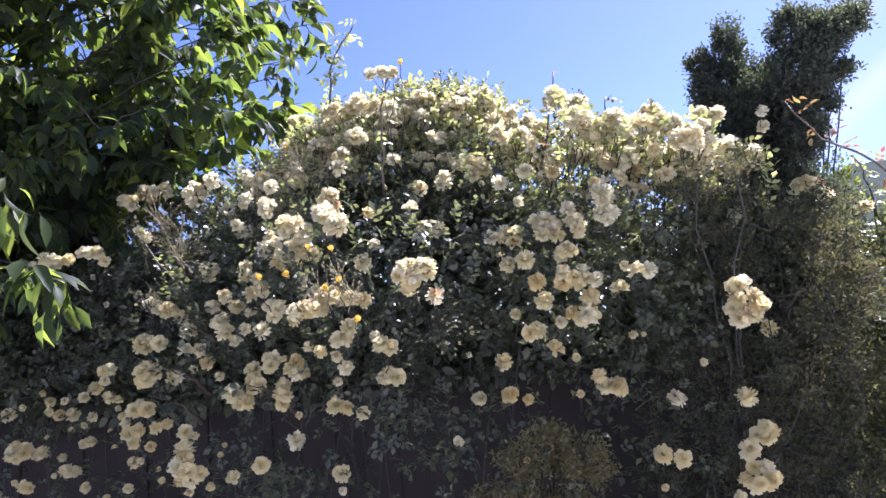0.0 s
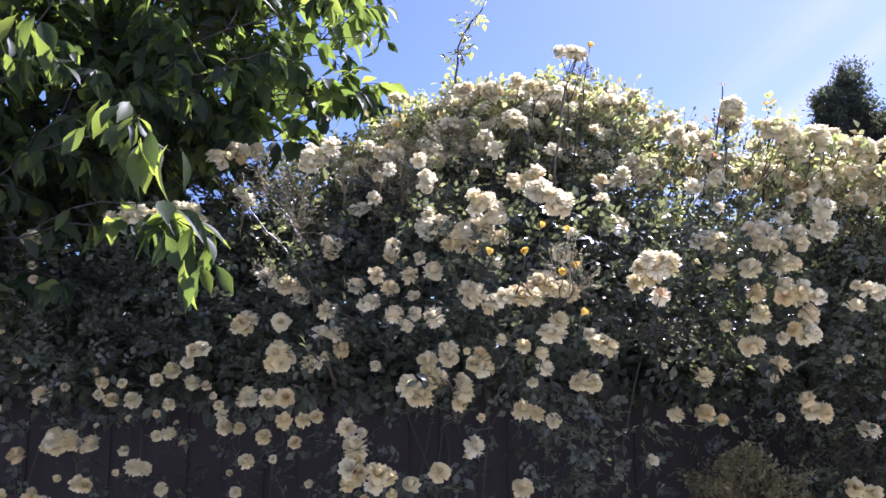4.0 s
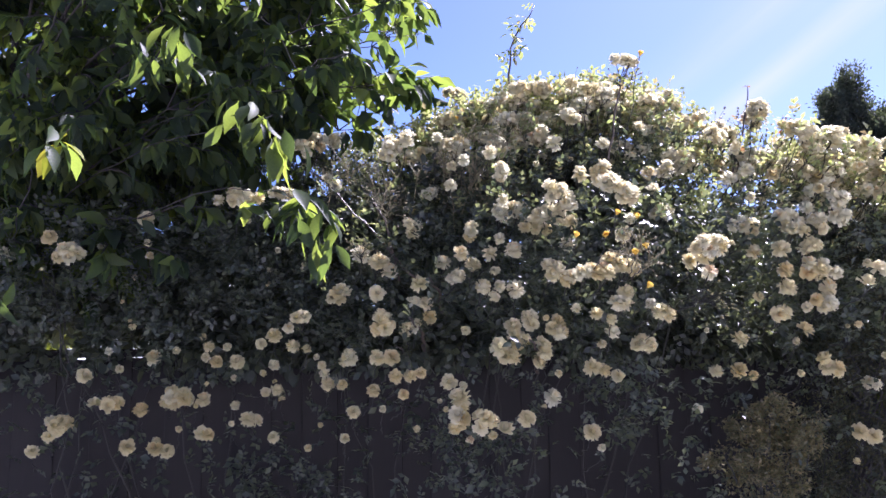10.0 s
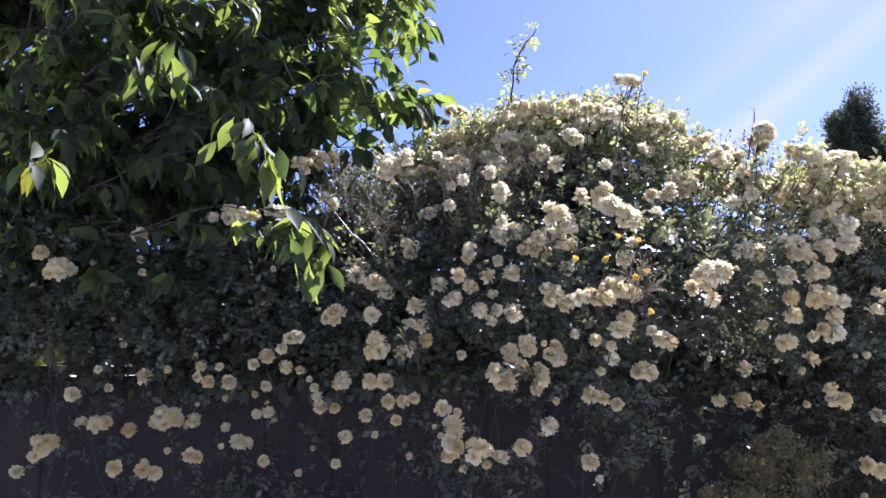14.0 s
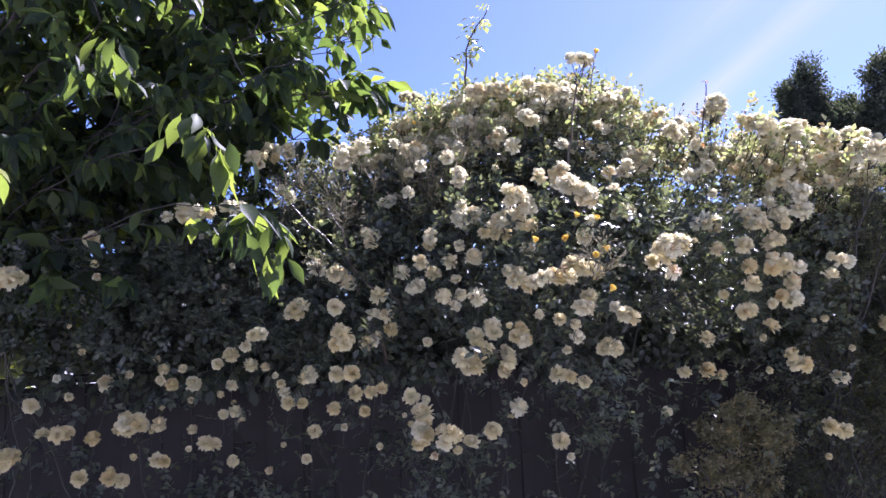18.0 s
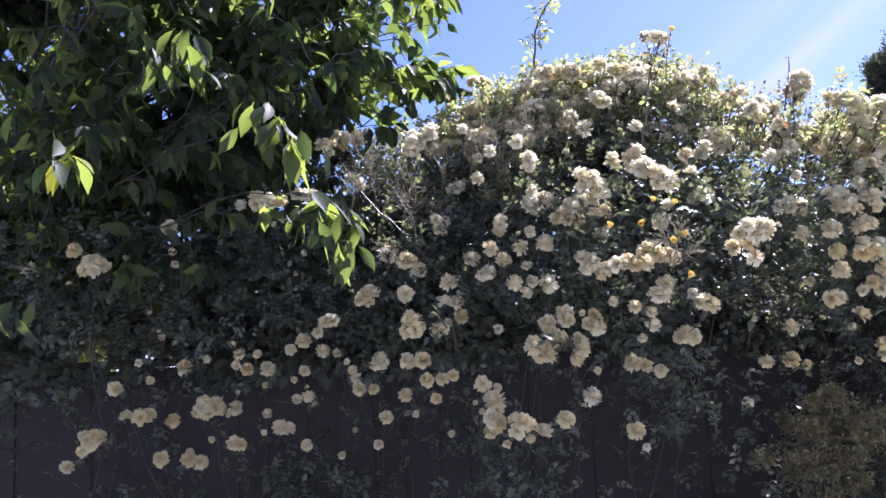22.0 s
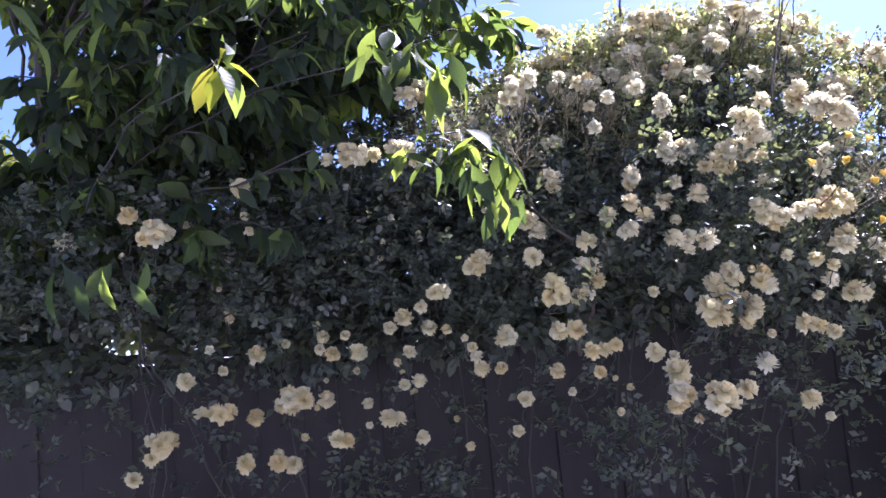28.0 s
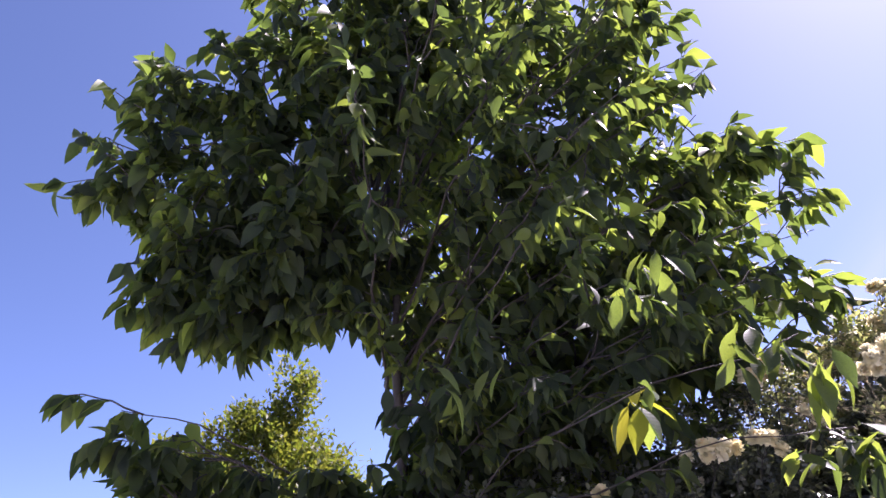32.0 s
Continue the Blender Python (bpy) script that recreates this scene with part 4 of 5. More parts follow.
def flower_cluster(c, wide, high, rng, size=0.028, yellow=False, facing=(0.05, -0.58, 0.7), top=False, loose=1.0):
    """A truss: stalks in one mesh, and its blooms under it, packed into an oval of that half width and height."""
    c = Vector(c)
    over = max(0.0, c.z - float(hedge_top(c.x)) + 0.28)
    root = c + Vector((rng.uniform(-0.03, 0.03), 0.10, -0.09 - (0.12 if top else 1.2) * over))
    small = min(wide, high)
    if max(wide, high) < 1.4 * size:
        size, count = max(0.75 * wide + 0.25 * high, 0.008), 1
    else:
        size = min(size, max(small, 0.016))
        count = max(2, round(loose * 1.35 * wide * high / size ** 2))
    heads = []
    rx, rz = max(wide - size * 0.8, 0.002), max(high - size * 0.8, 0.002)
    for i in range(count):
        best = None
        for attempt in range(12):
            a, r = rng.uniform(0, 6.283), math.sqrt(rng.uniform(0, 1))
            h = c + Vector((rx * r * math.cos(a), rng.uniform(-0.012, 0.012) - 0.7 * small * math.sqrt(1 - 0.9 * r * r), rz * r * math.sin(a)))
            gap = min(((h - g).length for g in heads), default=1.0)
            if best is None or gap > best[0]:
                best = (gap, h)
        heads.append(best[1] if count > 1 else c)
    fork = Vector((0.0, 0.035, -0.055))
    stalks = [tube(bend(root - c, fork, 0.0, 0.004, 6, rng), np.linspace(0.0022, 0.0017, 6), 4)]
    for h in heads:
        pts = bend(fork, h - c, -0.008, 0.003, 5, rng)
        stalks.append(tube(pts, np.linspace(0.0018, 0.0013, 5), 4))
    v, f = joined(stalks)
    bush = rose_at(c.x)
    truss = part("flower_stalk", as_mesh("flower_stalk", v, f, CANE), bush, Matrix.Translation(c - bush.location))
    for h in heads:
        out = Vector(((h.x - c.x) / max(wide, 0.02), 0.0, (h.z - c.z) / max(high, 0.02))) * 0.75
        d = Vector(facing) + Vector(rng.normal(size=3)) * 0.22 + out
        # buff is likelier low down, where the shade is partly put into the petals
        kinds = TOP_BLOOMS if top else SHADE_BUFF_BLOOMS if rng.uniform() < (0.85 if c.z < 1.62 else 0.4 if c.z < 1.95 else 0.15) else IVORY_BLOOMS
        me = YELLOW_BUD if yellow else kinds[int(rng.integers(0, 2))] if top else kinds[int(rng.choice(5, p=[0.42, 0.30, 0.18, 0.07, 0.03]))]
        s = size * rng.uniform(0.88, 1.12) * (0.66 if yellow else 1)
        part("yellow_bud" if yellow else "bloom", me, truss, aim(h - c, d, s, rng.uniform(0, 6.28)))
    return truss


YELLOW_BUDS = [(-0.44, 2.2, 1.83), (-0.38, 2.24, 1.91), (-0.31, 2.24, 1.9), (-0.33, 2.22, 1.78), (-0.29, 2.22, 1.8), (-0.26, 2.28, 1.68), (-0.53, 2.22, 1.83), (-0.06, 2.62, 2.61), (-0.62, 3.3, 2.52)]


def rose_flowers():
    rng = np.random.default_rng(33)
    for x, y, z, wide, high in CLUSTERS:
        grow = 1.1 if max(wide, high) > 0.036 else 1.0
        flower_cluster((x, y, z), grow * wide, grow * high, rng, 0.0255, loose=1.1)
    # the mass of blooms along the sunlit top
    for i in range(390):
        x = rng.normal(-0.15, 0.35) if i % 3 == 0 else rng.uniform(-0.85, 1.15)
        z = hedge_top(x) - abs(rng.normal(0, 0.13)) - 0.01
        y = hedge_front(x, z) + rng.uniform(-0.05, 0.36)
        flower_cluster((x, y, z), rng.uniform(0.03, 0.062), rng.uniform(0.026, 0.042), rng, 0.027, facing=(0, -0.5, 0.75), top=True, loose=0.85)
    # the low ridge beside the fine-leaved shrub
    for i in range(56):
        x = rng.uniform(0.5, 1.1)
        z = hedge_top(x) - abs(rng.normal(0, 0.07)) - 0.04
        flower_cluster((x, rng.uniform(2.42, 2.7), z), rng.uniform(0.03, 0.055), rng.uniform(0.026, 0.04), rng, 0.027, facing=(0, -0.5, 0.75), top=True, loose=0.9)
    # odd small blooms scattered over the face
    for i in range(46):
        x, u = rng.uniform(-2.3, 1.4), rng.uniform(0, 1)
        z = 1.0 + (hedge_top(x) - 1.15) * u ** 0.8
        r = rng.uniform(0.008, 0.016)
        flower_cluster((x, hedge_front(x, z) + rng.uniform(0.0, 0.12), z), r, r, rng)
    for x, y, z, n in ((1.82, 2.8, 1.9, 1), (2.12, 2.85, 1.72, 3), (2.0, 2.85, 1.5, 1), (2.3, 2.8, 1.55, 3)):
        flower_cluster((x, y, z), 0.027 + 0.012 * n, 0.025 + 0.008 * n, rng, 0.027)
    for x, y, z in YELLOW_BUDS:
        flower_cluster((x, y, z), 0.03, 0.03, rng, 0.03, True)


rose_flowers()


def bead(c, d, r, sides=5):
    """A small pointed bud."""
    d = unit(d)
    return tube([c, c + d * r * 0.7, c + d * r * 1.9, c + d * r * 2.8], [r * 0.35, r * 0.95, r * 0.8, r * 0.1], sides)


def spray(c, direction, count, reach, rng, dry=False, name="bud_spray"):
    """A branched head of fine stalks, each with a bud or a dried hip at its end."""
    c, d = np.array(c, float), unit(direction)
    stem, tips = [tube(bend(c - d * reach * 0.9 + np.array([0, 0.05, -0.03]), c, 0.0, 0.003, 5, rng), np.linspace(0.0020, 0.0013, 5), 4)], []
    for k in range(count):
        a = unit(d + rng.normal(size=3) * 0.75)
        start = c - d * reach * rng.uniform(0, 0.6)
        end = start + a * reach * rng.uniform(0.5, 1.0)
        stem.append(tube(bend(start, end, 0.006, 0.002, 4, rng), [0.0011, 0.0009, 0.0008, 0.0006], 3))
        tips.append(bead(end, a, rng.uniform(0.003, 0.0055) * (0.8 if dry else 1)))
    (v1, f1), (v2, f2) = joined(stem), joined(tips)
    bush = rose_at(c[0])
    me = as_mesh(name, np.concatenate([v1, v2]), f1 + [tuple(len(v1) + j for j in q) for q in f2], [DRY_TWIG if dry else CANE, DRY_TWIG if dry else BUD_GREEN], [0] * len(f1) + [1] * len(f2))
    part(name, me, bush, to_rose(bush), "dry spent flower heads" if dry else "green unopened buds")


def young_shoot(pts, leaves, rng, red=False, big=1.0, glossy=False):
    """A long upright shoot with a few compound leaves."""
    pts = np.array(pts, float)
    t = np.linspace(0, 1, 12)
    k = np.linspace(0, 1, len(pts))
    p = np.stack([np.interp(t, k, pts[:, i]) for i in range(3)], 1) + rng.normal(size=(12, 3)) * 0.004
    bush = rose_at(p[0][0])
    stem = part("young_shoot", as_mesh("young_shoot", *tube(p, np.linspace(0.0052 * big, 0.0024, 12), 6), RED_CANE), bush, to_rose(bush), "tall reddish young shoot")
    at = p[np.linspace(4, 11, leaves).astype(int)]
    out = unit(rng.normal(size=(leaves, 3)) * np.array([1, 0.6, 0.1]) + np.array([0, 0, -0.25]))
    sc = scatter(LEAFLET, *pinnate(at, out * 1.4, rng, rng.uniform(0.02, 0.03, leaves) * big, (0.5, -0.45, 0.95) if glossy else (0.0, -0.35, 1.0), 0.22 if glossy else 0.55))
    tagged(part("leaf_spray", as_mesh("leaf_spray", sc[0], sc[1], ROSE_LEAF if glossy else RED_LEAF if red else YOUNG_LEAF), stem), kind="stuff")


def rose_details():
    rng = np.random.default_rng(77)
    young_shoot([(-0.39, 3.2, 2.3), (-0.40, 3.2, 2.63), (-0.38, 3.2, 2.87), (-0.26, 3.22, 3.07)], 24, rng, False, 1.5)
    young_shoot([(1.75, 2.55, 1.7), (1.62, 2.47, 1.92), (1.45, 2.4, 2.07), (1.30, 2.4, 2.15), (1.20, 2.39, 2.27)], 10, rng, True, 1.1)
    young_shoot([(1.90, 3.1, 1.7), (1.87, 3.1, 1.98), (1.86, 3.1, 2.1), (1.83, 3.1, 2.19), (1.78, 3.1, 2.22)], 7, rng, False, 1.0)
    young_shoot([(2.0, 3.0, 1.8), (2.15, 2.95, 2.0), (2.2, 2.9, 1.96)], 14, rng, False, 1.6)
    young_shoot([(-0.16, 2.72, 2.15), (-0.16, 2.68, 2.35), (-0.14, 2.64, 2.47), (-0.11, 2.62, 2.57)], 6, rng)
    young_shoot([(0.42, 2.78, 2.15), (0.47, 2.76, 2.35), (0.52, 2.75, 2.58)], 5, rng, True)
    young_shoot([(0.69, 2.82, 2.15), (0.70, 2.81, 2.32), (0.72, 2.8, 2.48)], 4, rng, True)
    young_shoot([(-1.3, 3.13, 2.25), (-1.1, 3.0, 2.0), (-0.9, 2.86, 1.74)][::-1], 6, rng)
    young_shoot([(-0.95, 2.95, 1.75), (-1.0, 2.95, 1.98), (-1.08, 3.0, 2.12)], 6, rng)
    for x, y, z in ((-0.98, 2.62, 1.60), (-1.02, 2.64, 1.50), (-0.62, 2.4, 1.52), (-0.9, 2.66, 1.74)):
        young_shoot([(x + 0.1, y + 0.2, z - 0.12), (x + 0.06, y + 0.1, z - 0.04), (x, y, z)], 6, rng, False, 1.3, True)
    for c, d, n, reach, dry in (
            ((-1.06, 2.95, 2.14), (-0.4, -0.2, 1), 18, 0.14, True), ((-1.0, 2.95, 2.12), (0.3, -0.2, 1), 18, 0.13, True), ((-1.04, 2.93, 2.05), (-0.7, -0.3, 0.6), 12, 0.11, True), ((-0.98, 2.92, 2.04), (0.6, -0.3, 0.7), 12, 0.11, True), ((-1.12, 2.85, 1.84), (-0.3, -0.4, 0.8), 22, 0.09, False), ((-0.62, 3.0, 2.2), (0.3, -0.3, 1), 30, 0.15, True), ((-0.52, 3.0, 2.16), (-0.2, -0.3, 1), 30, 0.15, True), ((-0.58, 2.98, 2.08), (0.5, -0.5, 0.6), 26, 0.13, True),
            ((-1.15, 3.1, 2.24), (-0.3, -0.2, 1), 26, 0.14, True), ((-1.2, 3.08, 2.15), (0.2, -0.3, 1), 22, 0.12, True), ((-1.1, 2.93, 1.86), (-0.6, -0.4, 0.5), 20, 0.08, True),
            ((-0.61, 3.2, 2.33), (0, -0.3, 1), 28, 0.14, True), ((-0.72, 3.15, 2.26), (-0.2, -0.3, 1), 22, 0.12, True), ((-0.5, 3.15, 2.3), (0.2, -0.3, 1), 22, 0.12, True),
            ((0.02, 2.34, 1.66), (1, -0.3, 0.25), 20, 0.12, False), ((0.0, 2.36, 1.64), (0.8, -0.4, 0.1), 16, 0.10, False), ((-0.3, 2.24, 1.82), (-0.3, -0.5, 0.4), 24, 0.08, True),
            ((-0.36, 2.22, 1.78), (-0.6, -0.5, 0.0), 24, 0.08, True), ((-0.25, 2.24, 1.76), (0.4, -0.5, 0.2), 20, 0.07, True), ((0.38, 2.8, 2.40), (0.1, 0, 1), 14, 0.10, False),
            ((0.33, 2.78, 2.36), (-0.3, 0, 1), 12, 0.08, False), ((-0.09, 2.63, 2.53), (0.3, -0.2, 1), 8, 0.06, False), ((0.62, 2.88, 2.5), (0.4, 0, 1), 14, 0.08, False), ((0.55, 2.88, 2.45), (-0.1, 0, 1), 14, 0.09, False)):
        spray(c, d, n, reach, rng, dry)
    for i in range(16):
        spray((rng.uniform(-0.85, -0.25), rng.uniform(2.95, 3.12), rng.uniform(2.0, 2.42)), (rng.normal() * 0.4, -0.35, 1), 13, rng.uniform(0.08, 0.13), rng, True)
    for i in range(46):
        x = rng.uniform(-1.0, 1.35)
        z = hedge_top(x) - abs(rng.normal(0, 0.1)) + 0.05
        spray((x, hedge_front(x, z) + rng.uniform(-0.05, 0.2), z), (rng.normal() * 0.4, -0.2, 1), int(rng.integers(7, 16)), rng.uniform(0.06, 0.11), rng, rng.uniform() < 0.35)


rose_details()


# ---- cherry tree ----
TREE_AT = np.array([-2.62, 3.74, 0.0])
CHERRY = thing("cherry_tree", TREE_AT, "young cherry tree with large drooping glossy green leaves", "tree")
TO_TREE = Matrix.Translation(-Vector(TREE_AT))
BRANCHES_NEAR = [  # height on the trunk, tip, twigs
    (2.4, -0.96, 3.25, 3.32, 14), (1.75, -1.38, 2.50, 2.00, 1), (1.9, -1.45, 2.48, 2.24, 1), (1.7, -1.95, 2.08, 2.05, 1),
    (2.2, -2.0, 2.3, 2.6, 4), (2.4, -2.5, 2.2, 2.9, 5), (2.7, -1.62, 3.25, 3.42, 10), (2.2, -0.8, 3.2, 3.02, 14), (2.9, -2.2, 2.3, 3.5, 8),
    # tips above the front leaves, added to keep the sun off them
    (2.9, -1.45, 2.7, 3.6, 10), (2.8, -1.6, 2.5, 3.5, 12), (3.0, -1.9, 2.45, 3.75, 12), (3.2, -1.4, 2.6, 4.0, 12), (3.2, -2.2, 2.5, 4.0, 12), (2.9, -1.28, 2.9, 3.72, 10), (2.6, -2.0, 2.35, 3.25, 10), (2.6, -1.45, 2.5, 3.12, 9), (2.5, -1.72, 2.4, 3.02, 9), (2.3, -1.7, 2.78, 2.8, 10), (2.4, -1.92, 2.62, 2.86, 10),
    (2.0, -1.55, 2.9, 2.48, 9), (2.0, -1.36, 2.95, 2.5, 10), (1.9, -1.72, 2.85, 2.34, 8), (2.1, -1.82, 2.75, 2.5, 9), (2.1, -1.22, 3.0, 2.62, 9), (1.9, -2.05, 2.8, 2.3, 8),
    (1.9, -2.42, 3.2, 2.2, 10), (2.0, -2.3, 3.05, 2.32, 10), (1.8, -2.4, 3.2, 2.0, 9),
]
BRANCHES_FAR = [
    (2.3, -0.75, 3.5, 3.0), (2.5, -0.75, 3.75, 3.35), (2.2, -1.3, 4.1, 2.8), (2.8, -1.1, 3.3, 3.75), (3.2, -1.3, 3.4, 4.2),
    (3.4, -2.9, 3.3, 4.5), (2.6, -2.0, 4.4, 3.3), (3.0, -2.3, 4.2, 3.9), (3.5, -2.0, 3.5, 4.7), (2.0, -1.75, 3.3, 2.35), (2.3, -2.9, 3.0, 3.1),
    (1.8, -2.0, 3.55, 2.2), (3.0, -2.7, 2.8, 3.7), (1.7, -1.9, 3.2, 1.9), (3.1, -3.2, 3.2, 4.15), (3.4, -2.9, 3.2, 4.35), (2.9, -1.4, 3.0, 3.5), (3.2, -1.4, 3.0, 3.85),
]
BRANCHES_RIGHT = [
    (2.5, -0.82, 3.2, 3.28), (2.5, -0.50, 4.4, 3.62), (2.4, -0.55, 4.3, 3.36), (2.4, -0.74, 4.2, 3.2), (2.7, -0.62, 4.4, 3.8), (2.3, -0.87, 4.2, 3.02), (2.6, -0.72, 4.5, 3.5), (2.3, -1.0, 4.3, 2.85),
    (2.1, -0.75, 3.5, 2.74), (2.0, -1.0, 3.45, 2.5), (2.1, -0.85, 3.6, 2.78), (2.0, -1.3, 3.5, 2.62), (2.5, -0.95, 3.4, 3.1), (2.2, -0.6, 3.66, 2.86), (2.0, -1.6, 3.9, 2.5),
]
# the higher, farther tips are unseen, added to shade the crown below
BRANCHES_TOP = [
    (3.6, -2.3, 3.2, 4.75), (3.5, -2.0, 3.1, 4.6), (3.6, -1.7, 3.2, 4.55), (3.6, -2.6, 3.0, 4.7), (3.5, -1.5, 3.2, 4.3), (3.7, -2.1, 3.9, 5.0), (3.6, -1.6, 3.9, 4.8), (3.6, -2.6, 3.8, 5.0), 
    (3.4, -1.8, 4.3, 4.6), (3.3, -2.3, 4.4, 4.5), (3.5, -3.0, 3.7, 4.6), (3.2, -1.6, 3.6, 4.3), (3.4, -2.2, 3.6, 4.5),
]
BRANCHES_LEFT = [
    (2.9, -3.70, 3.2, 3.58), (2.8, -3.64, 3.2, 3.42), (3.0, -3.56, 3.2, 3.72), (3.2, -3.42, 3.2, 4.0), (3.1, -3.38, 3.3, 3.86), (2.6, -3.44, 3.2, 3.14), (2.5, -3.44, 3.2, 3.0), (2.45, -3.42, 3.2, 2.84), (2.5, -3.36, 3.2, 2.92),
    (2.4, -3.18, 3.2, 2.72), (2.35, -3.08, 3.25, 2.68), (2.5, -2.78, 3.2, 2.80), (2.6, -3.2, 3.3, 3.1), (2.8, -3.1, 3.2, 3.4), (2.8, -3.3, 3.3, 3.45), (2.5, -2.95, 3.1, 2.92), (2.7, -2.9, 3.3, 3.2),
    (2.0, -3.50, 3.2, 2.46), (1.95, -3.52, 3.2, 2.36), (1.9, -3.34, 3.2, 2.32), (1.75, -3.46, 3.2, 2.16), (1.6, -3.25, 3.6, 1.94), (1.5, -3.2, 3.7, 1.85), (1.5, -3.1, 4.0, 1.85), (1.55, -2.6, 4.1, 1.95),
    (1.7, -3.72, 3.4, 2.16), (1.65, -3.5, 3.4, 2.12), (1.6, -3.23, 3.4, 2.10), (1.55, -3.02, 3.4, 2.06), (1.5, -2.84, 3.4, 2.08), (1.5, -2.70, 3.4, 2.02), (1.5, -3.1, 3.5, 1.95), (1.5, -3.35, 3.5, 2.0), (1.6, -2.78, 3.5, 2.2),
]


WHORLS = [  # tip of a shoot, its leaves, their length, how far they droop, how wide they sit
    ((-1.36, 2.52, 1.97), 18, 0.145, 0.4, 0.035), ((-1.46, 2.55, 1.97), 9, 0.125, 0.35, 0.045), ((-1.30, 2.50, 1.92), 9, 0.135, 1.5, 0.03), ((-1.29, 2.50, 1.83), 6, 0.125, 2.6, 0.03),
    ((-1.42, 2.47, 2.17), 7, 0.15, 2.2, 0.035), ((-1.49, 2.56, 2.23), 7, 0.135, 1.9, 0.04), ((-1.55, 2.58, 2.30), 6, 0.12, 1.2, 0.05),
    ((-1.97, 2.08, 2.03), 9, 0.115, 1.1, 0.02), ((-2.22, 2.38, 1.68), 6, 0.12, 2.0, 0.04), ((-2.3, 2.3, 2.2), 6, 0.11, 1.0, 0.06), ((-1.75, 2.5, 2.50), 9, 0.125, 1.3, 0.04), ((-1.86, 2.5, 2.42), 6, 0.12, 1.9, 0.04),
]
CROWN_GAPS = [  # where the sky shows through and round the crown: x, its lean, z, its rise, half the width and height
    (-3.472, -0.451, 2.562, 0.347, 0.123, 0.12),
    (-3.292, -0.382, 2.461, 0.308, 0.111, 0.089),
    (-3.042, -0.286, 2.5, 0.323, 0.152, 0.096),
    (-2.735, -0.16, 2.575, 0.356, 0.12, 0.07),
    (-2.595, -0.113, 2.478, 0.315, 0.051, 0.107),
    (-2.9, -0.231, 2.444, 0.302, 0.111, 0.106),
    (-3.017, -0.276, 2.314, 0.251, 0.256, 0.111),
    (-0.804, 0.578, 3.656, 0.769, 0.315, 0.234),
    (-1.064, 0.478, 3.561, 0.732, 0.144, 0.135),
    (-0.866, 0.554, 2.821, 0.447, 0.162, 0.092),
    (-0.637, 0.642, 3.013, 0.521, 0.133, 0.317),
]


def off_crown_gaps(p):
    ok = np.ones(len(p), bool)
    for gx, lean, gz, rise, w, h in CROWN_GAPS:
        d = p[:, 1] - 3.2
        grow = 1 + 0.39 * d
        ok &= ((p[:, 0] - gx - lean * d) / (w * grow)) ** 2 + ((p[:, 2] - gz - rise * d) / (h * grow)) ** 2 > 1
    return ok


